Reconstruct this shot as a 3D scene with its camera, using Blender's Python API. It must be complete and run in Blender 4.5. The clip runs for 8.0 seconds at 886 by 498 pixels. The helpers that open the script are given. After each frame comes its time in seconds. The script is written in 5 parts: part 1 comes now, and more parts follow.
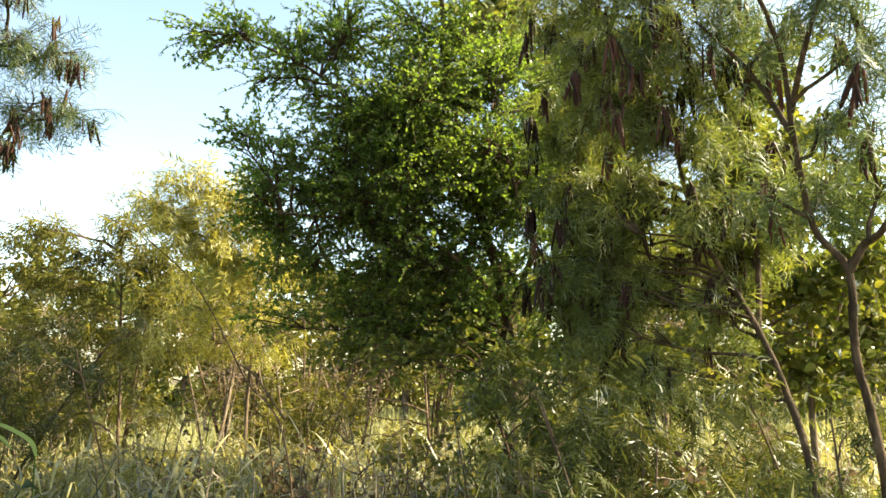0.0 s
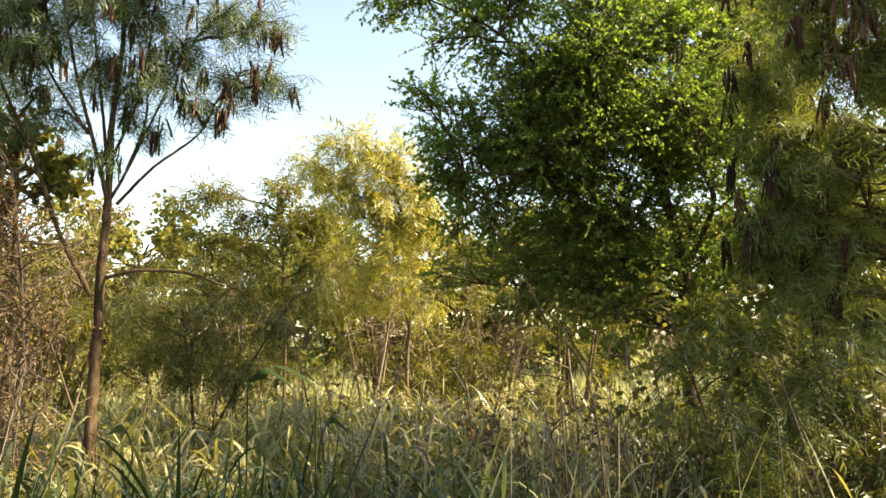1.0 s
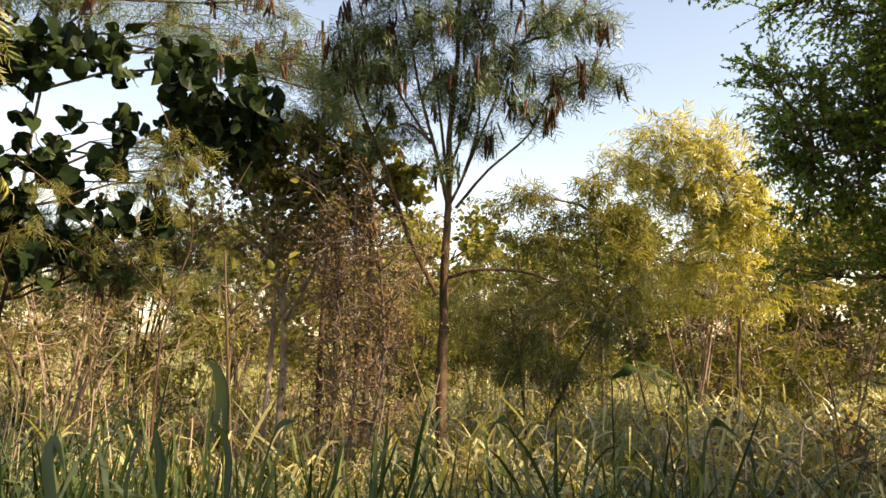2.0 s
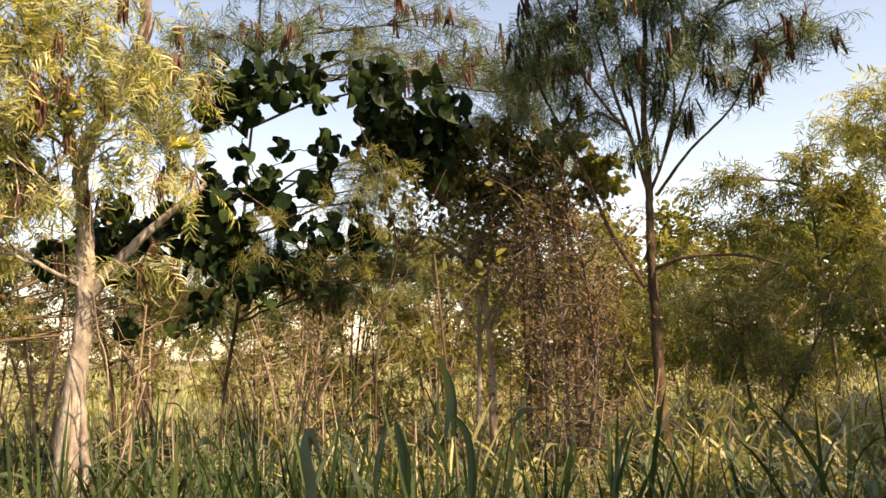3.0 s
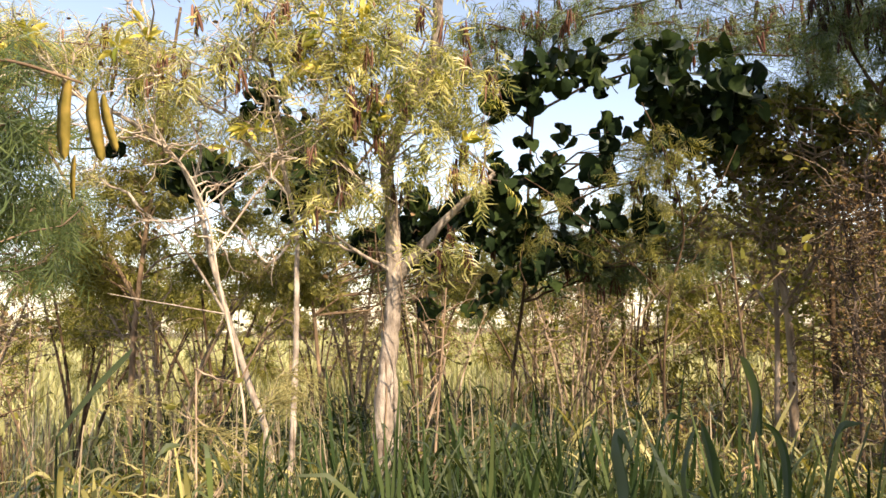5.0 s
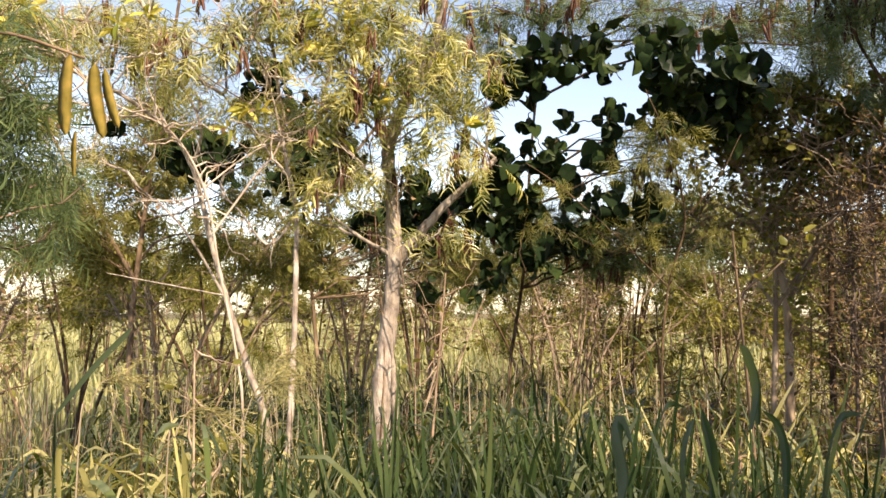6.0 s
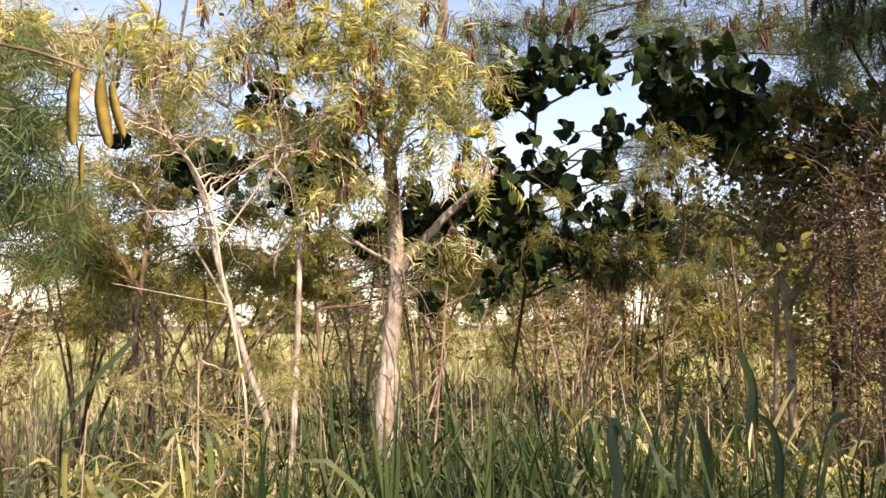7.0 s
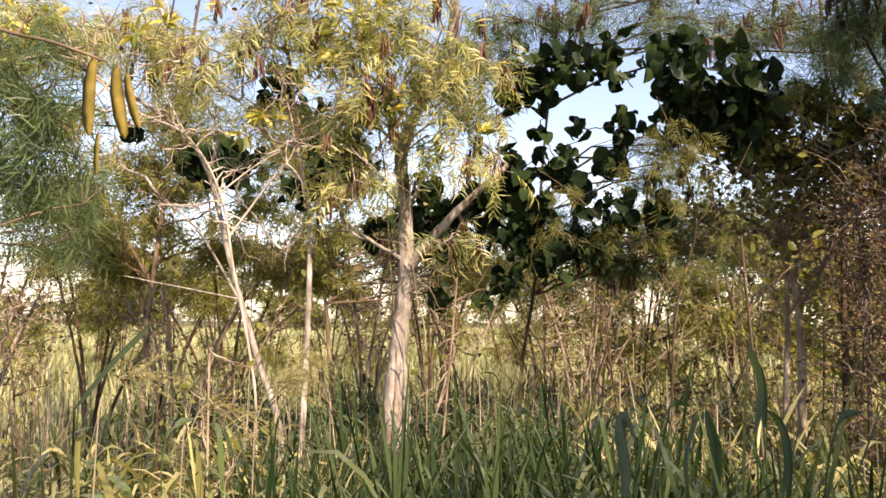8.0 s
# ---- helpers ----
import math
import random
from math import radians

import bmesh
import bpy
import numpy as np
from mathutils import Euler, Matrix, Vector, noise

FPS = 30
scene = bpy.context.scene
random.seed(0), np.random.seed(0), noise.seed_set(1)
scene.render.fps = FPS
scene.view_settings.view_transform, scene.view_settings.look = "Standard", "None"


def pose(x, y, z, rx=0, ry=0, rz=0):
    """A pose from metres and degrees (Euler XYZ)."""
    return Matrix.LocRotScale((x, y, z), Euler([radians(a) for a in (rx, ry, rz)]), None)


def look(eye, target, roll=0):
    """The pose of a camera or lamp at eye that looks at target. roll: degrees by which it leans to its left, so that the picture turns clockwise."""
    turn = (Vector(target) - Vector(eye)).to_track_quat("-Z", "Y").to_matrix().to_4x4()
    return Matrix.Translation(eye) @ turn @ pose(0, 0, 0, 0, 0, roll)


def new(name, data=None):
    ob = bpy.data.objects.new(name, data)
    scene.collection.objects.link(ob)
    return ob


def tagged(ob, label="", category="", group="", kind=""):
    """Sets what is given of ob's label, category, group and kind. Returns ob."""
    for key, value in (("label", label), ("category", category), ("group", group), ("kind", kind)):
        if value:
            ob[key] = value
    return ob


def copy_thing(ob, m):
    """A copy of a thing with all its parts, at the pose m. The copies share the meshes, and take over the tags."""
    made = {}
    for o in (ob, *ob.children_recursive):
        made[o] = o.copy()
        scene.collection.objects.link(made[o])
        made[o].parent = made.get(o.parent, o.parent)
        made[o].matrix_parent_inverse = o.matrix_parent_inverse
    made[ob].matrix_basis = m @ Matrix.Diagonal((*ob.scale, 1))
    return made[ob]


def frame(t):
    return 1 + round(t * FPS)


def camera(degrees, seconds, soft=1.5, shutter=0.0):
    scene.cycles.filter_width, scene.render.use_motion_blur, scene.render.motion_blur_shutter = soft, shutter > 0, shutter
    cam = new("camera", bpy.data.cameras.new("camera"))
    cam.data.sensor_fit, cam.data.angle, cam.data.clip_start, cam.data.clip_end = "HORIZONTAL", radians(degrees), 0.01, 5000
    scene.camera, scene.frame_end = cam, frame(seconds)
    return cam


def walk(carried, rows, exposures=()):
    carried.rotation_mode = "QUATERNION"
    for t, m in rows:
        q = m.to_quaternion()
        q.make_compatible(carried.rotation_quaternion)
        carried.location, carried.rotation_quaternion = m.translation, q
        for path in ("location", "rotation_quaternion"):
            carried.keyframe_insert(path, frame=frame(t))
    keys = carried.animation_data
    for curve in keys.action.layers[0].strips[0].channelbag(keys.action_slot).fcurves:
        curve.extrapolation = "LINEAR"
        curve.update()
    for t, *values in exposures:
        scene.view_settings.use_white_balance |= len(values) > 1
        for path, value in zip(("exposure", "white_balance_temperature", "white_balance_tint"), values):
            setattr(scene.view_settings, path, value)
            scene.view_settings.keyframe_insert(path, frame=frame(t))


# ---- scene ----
cam = camera(61.8, 8.0, soft=1.55)
PATH = [
    (0, (0.164, 0.383, 1.828), (0.039, 2.35, 2.171), -0.2),
    (0.1, (0.109, 0.362, 1.827), (-0.061, 2.328, 2.156), -0.2),
    (0.5, (-0.124, 0.306, 1.809), (-0.394, 2.267, 2.09), 0.1),
    (1, (-0.417, 0.239, 1.788), (-0.797, 2.188, 2.026), 0.2),
    (1.5, (-0.636, 0.221, 1.785), (-1.445, 2.032, 2.042), 0.8),
    (1.7, (-0.667, 0.224, 1.773), (-1.615, 1.967, 2.022), 1.3),
    (2.8, (-0.805, 0.288, 1.722), (-2.178, 1.72, 1.977), -2.4),
    (3, (-0.835, 0.252, 1.699), (-2.3, 1.587, 1.969), -2.4),
    (3.5, (-0.854, 0.2, 1.713), (-2.51, 1.29, 1.976), -1.4),
    (4, (-0.814, 0.157, 1.749), (-2.566, 1.091, 1.988), -0.9),
    (4.5, (-0.802, 0.137, 1.77), (-2.628, 0.92, 2.006), -0.8),
    (4.7, (-0.797, 0.146, 1.773), (-2.643, 0.881, 2.003), -1.3),
    (6, (-0.813, 0.14, 1.769), (-2.668, 0.868, 1.942), -0.0),
    (6.5, (-0.795, 0.147, 1.767), (-2.65, 0.871, 1.958), -0.4),
    (7, (-0.776, 0.141, 1.755), (-2.632, 0.857, 1.958), -0.2),
    (7.5, (-0.774, 0.136, 1.749), (-2.64, 0.829, 1.943), 0.4),
    (8, (-0.77, 0.137, 1.744), (-2.636, 0.829, 1.94), 0.4),
]
walk(cam, [(t, look(eye, target, roll)) for t, eye, target, roll in PATH], exposures=[(0.0, 1.78, 8100, 4), (0.5, 1.55, 8300, 4), (1.0, 1.64, 8800, 8), (1.5, 1.42, 9300, 13), (3.0, 1.21, 9300, 21), (4.0, 1.27, 8100, 15), (4.5, 1.25, 8200, 18), (6.0, 1.22, 7950, 20), (7.5, 1.19, 7700, 25), (8.0, 1.19, 7650, 24)])

# ---- light: a low warm sun and a pale clear sky ----
SUN_AZ, SUN_EL = radians(9.0), radians(41.0)
sun_way = Vector((math.cos(SUN_AZ) * math.cos(SUN_EL), math.sin(SUN_AZ) * math.cos(SUN_EL), math.sin(SUN_EL)))
world = bpy.data.worlds.new("sky")
scene.world = world
world.use_nodes = True
wn = world.node_tree.nodes
sky = wn.new("ShaderNodeTexSky")
sky.sky_type, sky.sun_disc = "NISHITA", False
sky.sun_elevation, sky.sun_rotation = SUN_EL, radians(90) - SUN_AZ
sky.air_density, sky.dust_density, sky.ozone_density = 1.0, 0.8, 1.0
wn["Background"].inputs["Strength"].default_value = 0.145
world.node_tree.links.new(sky.outputs[0], wn["Background"].inputs["Color"])
sun = new("sun", bpy.data.lights.new("sun", "SUN"))
sun.data.energy, sun.data.angle, sun.data.color = 5.4, radians(0.5), (1.0, 0.89, 0.7)
sun.matrix_world = look(tuple(sun_way * 40), (0, 0, 0))


# ---- materials ----
def mat(name):
    m = bpy.data.materials.new(name)
    m.use_nodes = True
    nt = m.node_tree
    nt.nodes.clear()
    return m, nt, nt.nodes.new("ShaderNodeOutputMaterial")


def ramp(nt, fac, stops):
    r = nt.nodes.new("ShaderNodeValToRGB")
    e = r.color_ramp.elements
    while len(e) < len(stops):
        e.new(0.5)
    for k, (p, c) in zip(e, stops):
        k.position, k.color = p, (*c, 1)
    nt.links.new(fac, r.inputs["Fac"])
    return r.outputs["Color"]


def noise_of(nt, scale, detail=3.0, stretch=(1, 1, 1)):
    co = nt.nodes.new("ShaderNodeTexCoord")
    mp = nt.nodes.new("ShaderNodeMapping")
    mp.inputs["Scale"].default_value = stretch
    nt.links.new(co.outputs["Object"], mp.inputs["Vector"])
    n = nt.nodes.new("ShaderNodeTexNoise")
    n.inputs["Scale"].default_value, n.inputs["Detail"].default_value = scale, detail
    nt.links.new(mp.outputs[0], n.inputs["Vector"])
    return n.outputs["Fac"]


def math_node(nt, op, a, b):
    n = nt.nodes.new("ShaderNodeMath")
    n.operation = op
    for k, v in enumerate((a, b)):
        if isinstance(v, (int, float)):
            n.inputs[k].default_value = v
        else:
            nt.links.new(v, n.inputs[k])
    return n.outputs[0]


def leaf_mat(name, dark, mid, light, thin=0.4, gloss=0.12, rough=0.45, patch=1.6, island=0.5, thin_tint=(1.25, 1.15, 0.55), single=False, spread=0.3):
    """A thin leaf: diffuse, light through it, and a waxy sheen. Varies by leaf and by patch."""
    m, nt, out = mat(name)
    geo = nt.nodes.new("ShaderNodeNewGeometry")
    big = noise_of(nt, patch, 2.0)
    each = nt.nodes.new("ShaderNodeObjectInfo").outputs["Random"] if single else geo.outputs["Random Per Island"]
    mixed = math_node(nt, "ADD", math_node(nt, "MULTIPLY", each, island), math_node(nt, "MULTIPLY", big, 1 - island))
    col = ramp(nt, mixed, [(0.5 - spread, dark), (0.5, mid), (0.5 + spread, light)])
    diff = nt.nodes.new("ShaderNodeBsdfDiffuse")
    nt.links.new(col, diff.inputs["Color"])
    trans = nt.nodes.new("ShaderNodeBsdfTranslucent")
    tint = nt.nodes.new("ShaderNodeMix")
    tint.data_type, tint.blend_type = "RGBA", "MULTIPLY"
    tint.inputs["Factor"].default_value = 1.0
    nt.links.new(col, tint.inputs["A"])
    tint.inputs["B"].default_value = (*thin_tint, 1)
    nt.links.new(tint.outputs["Result"], trans.inputs["Color"])
    mix = nt.nodes.new("ShaderNodeMixShader")
    mix.inputs[0].default_value = thin
    nt.links.new(diff.outputs[0], mix.inputs[1])
    nt.links.new(trans.outputs[0], mix.inputs[2])
    shine = nt.nodes.new("ShaderNodeBsdfGlossy")
    shine.inputs["Roughness"].default_value = rough + 0.05
    shine.inputs["Color"].default_value = (0.9, 0.95, 1.0, 1)
    fres = nt.nodes.new("ShaderNodeFresnel")
    fres.inputs["IOR"].default_value = 1.4
    top = nt.nodes.new("ShaderNodeMixShader")
    nt.links.new(math_node(nt, "MULTIPLY", fres.outputs[0], gloss * 1.6), top.inputs[0])
    nt.links.new(mix.outputs[0], top.inputs[1])
    nt.links.new(shine.outputs[0], top.inputs[2])
    nt.links.new(top.outputs[0], out.inputs["Surface"])
    return m


def bark_mat(name, dark, mid, light, scale=14.0, bump=0.5):
    m, nt, out = mat(name)
    b = nt.nodes.new("ShaderNodeBsdfPrincipled")
    b.inputs["Roughness"].default_value = 0.85
    b.inputs["Specular IOR Level"].default_value = 0.2
    grain = noise_of(nt, scale, 6.0, (1.0, 1.0, 0.35))
    blotch = noise_of(nt, 5.0, 3.0, (1, 1, 0.6))
    mixed = math_node(nt, "ADD", math_node(nt, "MULTIPLY", grain, 0.6), math_node(nt, "MULTIPLY", blotch, 0.4))
    nt.links.new(ramp(nt, mixed, [(0.35, dark), (0.5, mid), (0.65, light)]), b.inputs["Base Color"])
    bp = nt.nodes.new("ShaderNodeBump")
    bp.inputs["Strength"].default_value, bp.inputs["Distance"].default_value = bump, 0.01
    nt.links.new(noise_of(nt, scale * 3, 5.0, (1.0, 1.0, 0.5)), bp.inputs["Height"])
    nt.links.new(bp.outputs[0], b.inputs["Normal"])
    nt.links.new(b.outputs[0], out.inputs["Surface"])
    return m


GREEN_LEAF = leaf_mat("small_broad_leaf", (0.085, 0.155, 0.036), (0.15, 0.25, 0.06), (0.22, 0.335, 0.09), 0.7, gloss=0.07)
FEATHER = leaf_mat("feathery_leaf", (0.07, 0.105, 0.04), (0.15, 0.195, 0.065), (0.28, 0.31, 0.11), 0.53, gloss=0.06)
FEATHER_COOL = leaf_mat("blue_green_feathery_leaf", (0.05, 0.085, 0.045), (0.1, 0.15, 0.07), (0.18, 0.235, 0.1), 0.48, gloss=0.07)
FEATHER_YELLOW = leaf_mat("yellowing_feathery_leaf", (0.1, 0.13, 0.045), (0.34, 0.36, 0.135), (0.74, 0.7, 0.36), 0.58, gloss=0.08, patch=4.0, island=0.3, spread=0.21)
FEATHER_DEEP = leaf_mat("deep_olive_feathery_leaf", (0.035, 0.05, 0.02), (0.085, 0.105, 0.036), (0.18, 0.19, 0.065), 0.42, gloss=0.05, patch=2.0)
OLIVE_DEEP = leaf_mat("deep_olive_leaf", (0.045, 0.06, 0.02), (0.115, 0.13, 0.04), (0.25, 0.24, 0.075), 0.48, gloss=0.06)
FEATHER_GOLD = leaf_mat("golden_feathery_leaf", (0.16, 0.18, 0.045), (0.4, 0.39, 0.11), (0.62, 0.58, 0.2), 0.55, gloss=0.06, patch=2.5)
FEATHER_OLIVE = leaf_mat("olive_feathery_leaf", (0.085, 0.1, 0.032), (0.18, 0.185, 0.06), (0.32, 0.31, 0.1), 0.48, gloss=0.05, patch=2.0)
YELLOW_LEAF = leaf_mat("yellow_leaf", (0.06, 0.09, 0.02), (0.13, 0.16, 0.036), (0.27, 0.28, 0.075), 0.48)
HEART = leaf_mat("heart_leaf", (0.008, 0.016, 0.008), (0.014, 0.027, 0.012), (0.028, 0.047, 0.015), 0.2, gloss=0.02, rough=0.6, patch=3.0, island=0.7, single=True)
OLIVE = leaf_mat("olive_leaf", (0.07, 0.08, 0.022), (0.16, 0.165, 0.045), (0.3, 0.28, 0.08), 0.48, gloss=0.06)
LEAF_YELLOW = leaf_mat("bright_yellow_leaf", (0.15, 0.19, 0.04), (0.4, 0.39, 0.09), (0.62, 0.56, 0.17), 0.45, gloss=0.1, island=0.7)
DRY_LEAF = leaf_mat("dry_brown_leaf", (0.06, 0.042, 0.024), (0.17, 0.12, 0.07), (0.34, 0.25, 0.15), 0.25, gloss=0.05, thin_tint=(1.1, 0.9, 0.7))
DRY_DARK = leaf_mat("withered_dark_leaf", (0.07, 0.046, 0.022), (0.16, 0.108, 0.052), (0.29, 0.205, 0.105), 0.3, gloss=0.04, thin_tint=(1.2, 0.9, 0.6))
POD = leaf_mat("brown_pod", (0.03, 0.016, 0.012), (0.075, 0.035, 0.025), (0.16, 0.07, 0.045), 0.12, gloss=0.12, thin_tint=(1.2, 0.8, 0.6), single=True)
POD_RED = leaf_mat("red_brown_pod", (0.05, 0.024, 0.018), (0.12, 0.06, 0.043), (0.25, 0.15, 0.11), 0.15, gloss=0.12, thin_tint=(1.2, 0.8, 0.6), single=True)
POD_GREEN = leaf_mat("ripening_pod", (0.1, 0.085, 0.02), (0.22, 0.175, 0.045), (0.36, 0.26, 0.08), 0.35, gloss=0.06, patch=38.0, island=0.15)
GRASS = leaf_mat("green_grass", (0.04, 0.065, 0.021), (0.1, 0.137, 0.046), (0.26, 0.28, 0.115), 0.45, gloss=0.06, patch=0.9)
# Next two: green grass with the shade of the foreground put into its colour.
GRASS_SHADED = leaf_mat("shade_darkened_grass", (0.02, 0.034, 0.015), (0.048, 0.07, 0.028), (0.125, 0.15, 0.062), 0.42, gloss=0.03, rough=0.55, patch=0.9)
GRASS_BROAD_SHADED = leaf_mat("broad_grass", (0.016, 0.034, 0.013), (0.036, 0.064, 0.025), (0.09, 0.12, 0.05), 0.4, gloss=0.03, rough=0.55, patch=1.2)
LEAF_DARK = leaf_mat("grey_green_leaf", (0.016, 0.026, 0.012), (0.028, 0.044, 0.02), (0.055, 0.075, 0.035), 0.25, gloss=0.01, rough=0.5)
GRASS_GOLD = leaf_mat("golden_grass", (0.14, 0.136, 0.052), (0.315, 0.298, 0.125), (0.54, 0.505, 0.24), 0.45, gloss=0.06, patch=0.35)
STRAW = leaf_mat("dry_stalk", (0.062, 0.05, 0.036), (0.215, 0.18, 0.13), (0.5, 0.44, 0.34), 0.15, gloss=0.06, patch=0.8)
PLUME = leaf_mat("seed_plume", (0.14, 0.13, 0.06), (0.28, 0.26, 0.12), (0.46, 0.43, 0.22), 0.4, gloss=0.05)
FIELD = leaf_mat("field_grass", (0.2, 0.215, 0.1), (0.345, 0.355, 0.18), (0.49, 0.485, 0.285), 0.4, gloss=0.05, patch=0.25)
BARK_PALE = bark_mat("pale_bark", (0.11, 0.092, 0.08), (0.26, 0.228, 0.2), (0.46, 0.42, 0.38), 26.0, 0.9)
BARK = bark_mat("grey_brown_bark", (0.065, 0.045, 0.032), (0.14, 0.1, 0.068), (0.26, 0.195, 0.138))
BARK_MID = bark_mat("brown_bark", (0.05, 0.037, 0.03), (0.105, 0.08, 0.063), (0.2, 0.16, 0.13))
BARK_DARK = bark_mat("dark_bark", (0.03, 0.02, 0.012), (0.07, 0.046, 0.028), (0.16, 0.11, 0.068), 30.0, 0.9)
TWIG_DRY = bark_mat("dry_twig", (0.1, 0.074, 0.053), (0.23, 0.178, 0.132), (0.4, 0.33, 0.26))
TWIG_PALE = bark_mat("bleached_twig", (0.2, 0.16, 0.13), (0.38, 0.32, 0.27), (0.58, 0.52, 0.46))

m, nt, out = mat("soil_and_litter")
b = nt.nodes.new("ShaderNodeBsdfPrincipled")
b.inputs["Roughness"].default_value = 0.95
mixed = math_node(nt, "ADD", math_node(nt, "MULTIPLY", noise_of(nt, 0.5, 4.0), 0.5), math_node(nt, "MULTIPLY", noise_of(nt, 22.0, 6.0), 0.5))
nt.links.new(ramp(nt, mixed, [(0.35, (0.04, 0.032, 0.018)), (0.5, (0.1, 0.085, 0.04)), (0.65, (0.2, 0.165, 0.075))]), b.inputs["Base Color"])
bp = nt.nodes.new("ShaderNodeBump")
bp.inputs["Distance"].default_value = 0.03
nt.links.new(noise_of(nt, 30.0, 5.0), bp.inputs["Height"])
nt.links.new(bp.outputs[0], b.inputs["Normal"])
nt.links.new(b.outputs[0], out.inputs["Surface"])
SOIL = m


# ---- mesh helpers ----
class Soup:
    """Gathers many small faces into one mesh."""

    def __init__(self):
        self.v, self.f, self.n = [], [], 0

    def add(self, v, f):
        self.v.append(np.asarray(v, float).reshape(-1, 3))
        self.f.append(np.asarray(f, int) + self.n)
        self.n += len(self.v[-1])

    def stamp(self, tv, tf, ms, ps):
        if not len(ps):
            return
        v = np.einsum("nij,kj->nki", ms, tv) + np.asarray(ps)[:, None, :]
        f = tf[None] + (np.arange(len(ps)) * len(tv))[:, None, None]
        self.add(v, f.reshape(-1, tf.shape[1]))

    def mesh(self, name):
        me = bpy.data.meshes.new(name)
        v = np.concatenate(self.v)
        loops = np.concatenate([f.ravel() for f in self.f])
        sizes = np.concatenate([np.full(len(f), f.shape[1]) for f in self.f])
        me.vertices.add(len(v))
        me.vertices.foreach_set("co", v.ravel())
        me.loops.add(len(loops))
        me.loops.foreach_set("vertex_index", loops)
        me.polygons.add(len(sizes))
        me.polygons.foreach_set("loop_start", np.concatenate([[0], np.cumsum(sizes)[:-1]]))
        me.update(calc_edges=True)
        return me


def part(name, soup, material, parent, label="", smooth=False, kind=""):
    me = soup if isinstance(soup, bpy.types.Mesh) else soup.mesh(name)
    if not me.materials:
        me.materials.append(material)
    if smooth:
        me.polygons.foreach_set("use_smooth", np.ones(len(me.polygons), bool))
    ob = new(name, me)
    ob.parent = parent
    if parent is not None:
        ob.matrix_parent_inverse = Matrix.Translation(-Vector(parent.location))
    return tagged(ob, label, kind=kind)


def thing(name, at, label, category, group="", kind=""):
    ob = new(name)
    ob.location = at
    ob.empty_display_size = 0.1
    return tagged(ob, label, category, group, kind)


def unit(v):
    v = np.asarray(v, float)
    return v / np.maximum(np.linalg.norm(v, axis=-1, keepdims=True), 1e-9)


def bases(ys, rng, roll=0.5, up=(0, 0, 1)):
    """Turns whose y axis runs along ys and whose z axis is near up, rolled at random."""
    ys = unit(ys)
    x = unit(np.cross(ys, np.asarray(up) + rng.normal(0, 0.05, ys.shape)))
    z = np.cross(x, ys)
    a = rng.normal(0, roll, len(ys))[:, None]
    x2 = x * np.cos(a) + z * np.sin(a)
    return np.stack([x2, ys, np.cross(x2, ys)], axis=2)


def spline(pts, n):
    """A smooth line through a few places."""
    p = np.asarray(pts, float)
    p = np.vstack([2 * p[0] - p[1], p, 2 * p[-1] - p[-2]])
    out = []
    for t in np.linspace(0, len(p) - 3 - 1e-6, n):
        i, u = int(t), t - int(t)
        a, b, c, d = p[i:i + 4]
        out.append(0.5 * (2 * b + (c - a) * u + (2 * a - 5 * b + 4 * c - d) * u * u + (3 * b - a - 3 * c + d) * u ** 3))
    return np.array(out)


def tube(soup, line, r0, r1, sides=7, rough=0.0, rng=None):
    line = np.asarray(line)
    n = len(line)
    d = unit(np.gradient(line, axis=0))
    x = unit(np.cross(d, (0.31, 0.94, 0.12)))
    y = np.cross(d, x)
    r = np.linspace(r0, r1, n)
    a = np.arange(sides) * 2 * math.pi / sides
    ring = x[:, None] * np.cos(a)[None, :, None] + y[:, None] * np.sin(a)[None, :, None]
    rr = r[:, None, None] * (1 + (rng.normal(0, rough, (n, sides, 1)) if rng is not None else 0))
    v = (line[:, None] + ring * rr).reshape(-1, 3)
    i, j = np.meshgrid(np.arange(n - 1), np.arange(sides), indexing="ij")
    f = np.stack([i * sides + j, i * sides + (j + 1) % sides, (i + 1) * sides + (j + 1) % sides, (i + 1) * sides + j], -1)
    soup.add(v, f.reshape(-1, 4))
    if sides > 3:
        soup.add(v[-sides:], np.arange(sides)[None])


def wiggle(a, b, rng, n=6, amount=0.12, lift=0.0):
    a, b = np.asarray(a, float), np.asarray(b, float)
    t = np.linspace(0, 1, n)[:, None]
    size = np.linalg.norm(b - a)
    off = np.cumsum(rng.normal(0, amount * size / n, (n, 3)), 0)
    off = off - t * off[-1]
    line = a + (b - a) * t + off
    line[:, 2] += lift * size * np.sin(t[:, 0] * math.pi)
    line[0], line[-1] = a, b
    return line


# ---- templates ----
def broad_leaf(w=0.5):
    v = np.array([(0, 0, 0), (-w * 0.42, 0.3, 0.07), (0, 0.32, 0), (w * 0.42, 0.3, 0.07), (-w * 0.36, 0.68, 0.05), (0, 0.7, -0.03), (w * 0.36, 0.68, 0.05), (0, 1, -0.12)])
    f3 = np.array([(0, 2, 1), (0, 3, 2), (4, 5, 7), (5, 6, 7)])
    f4 = np.array([(1, 2, 5, 4), (2, 3, 6, 5)])
    return v, f3, f4


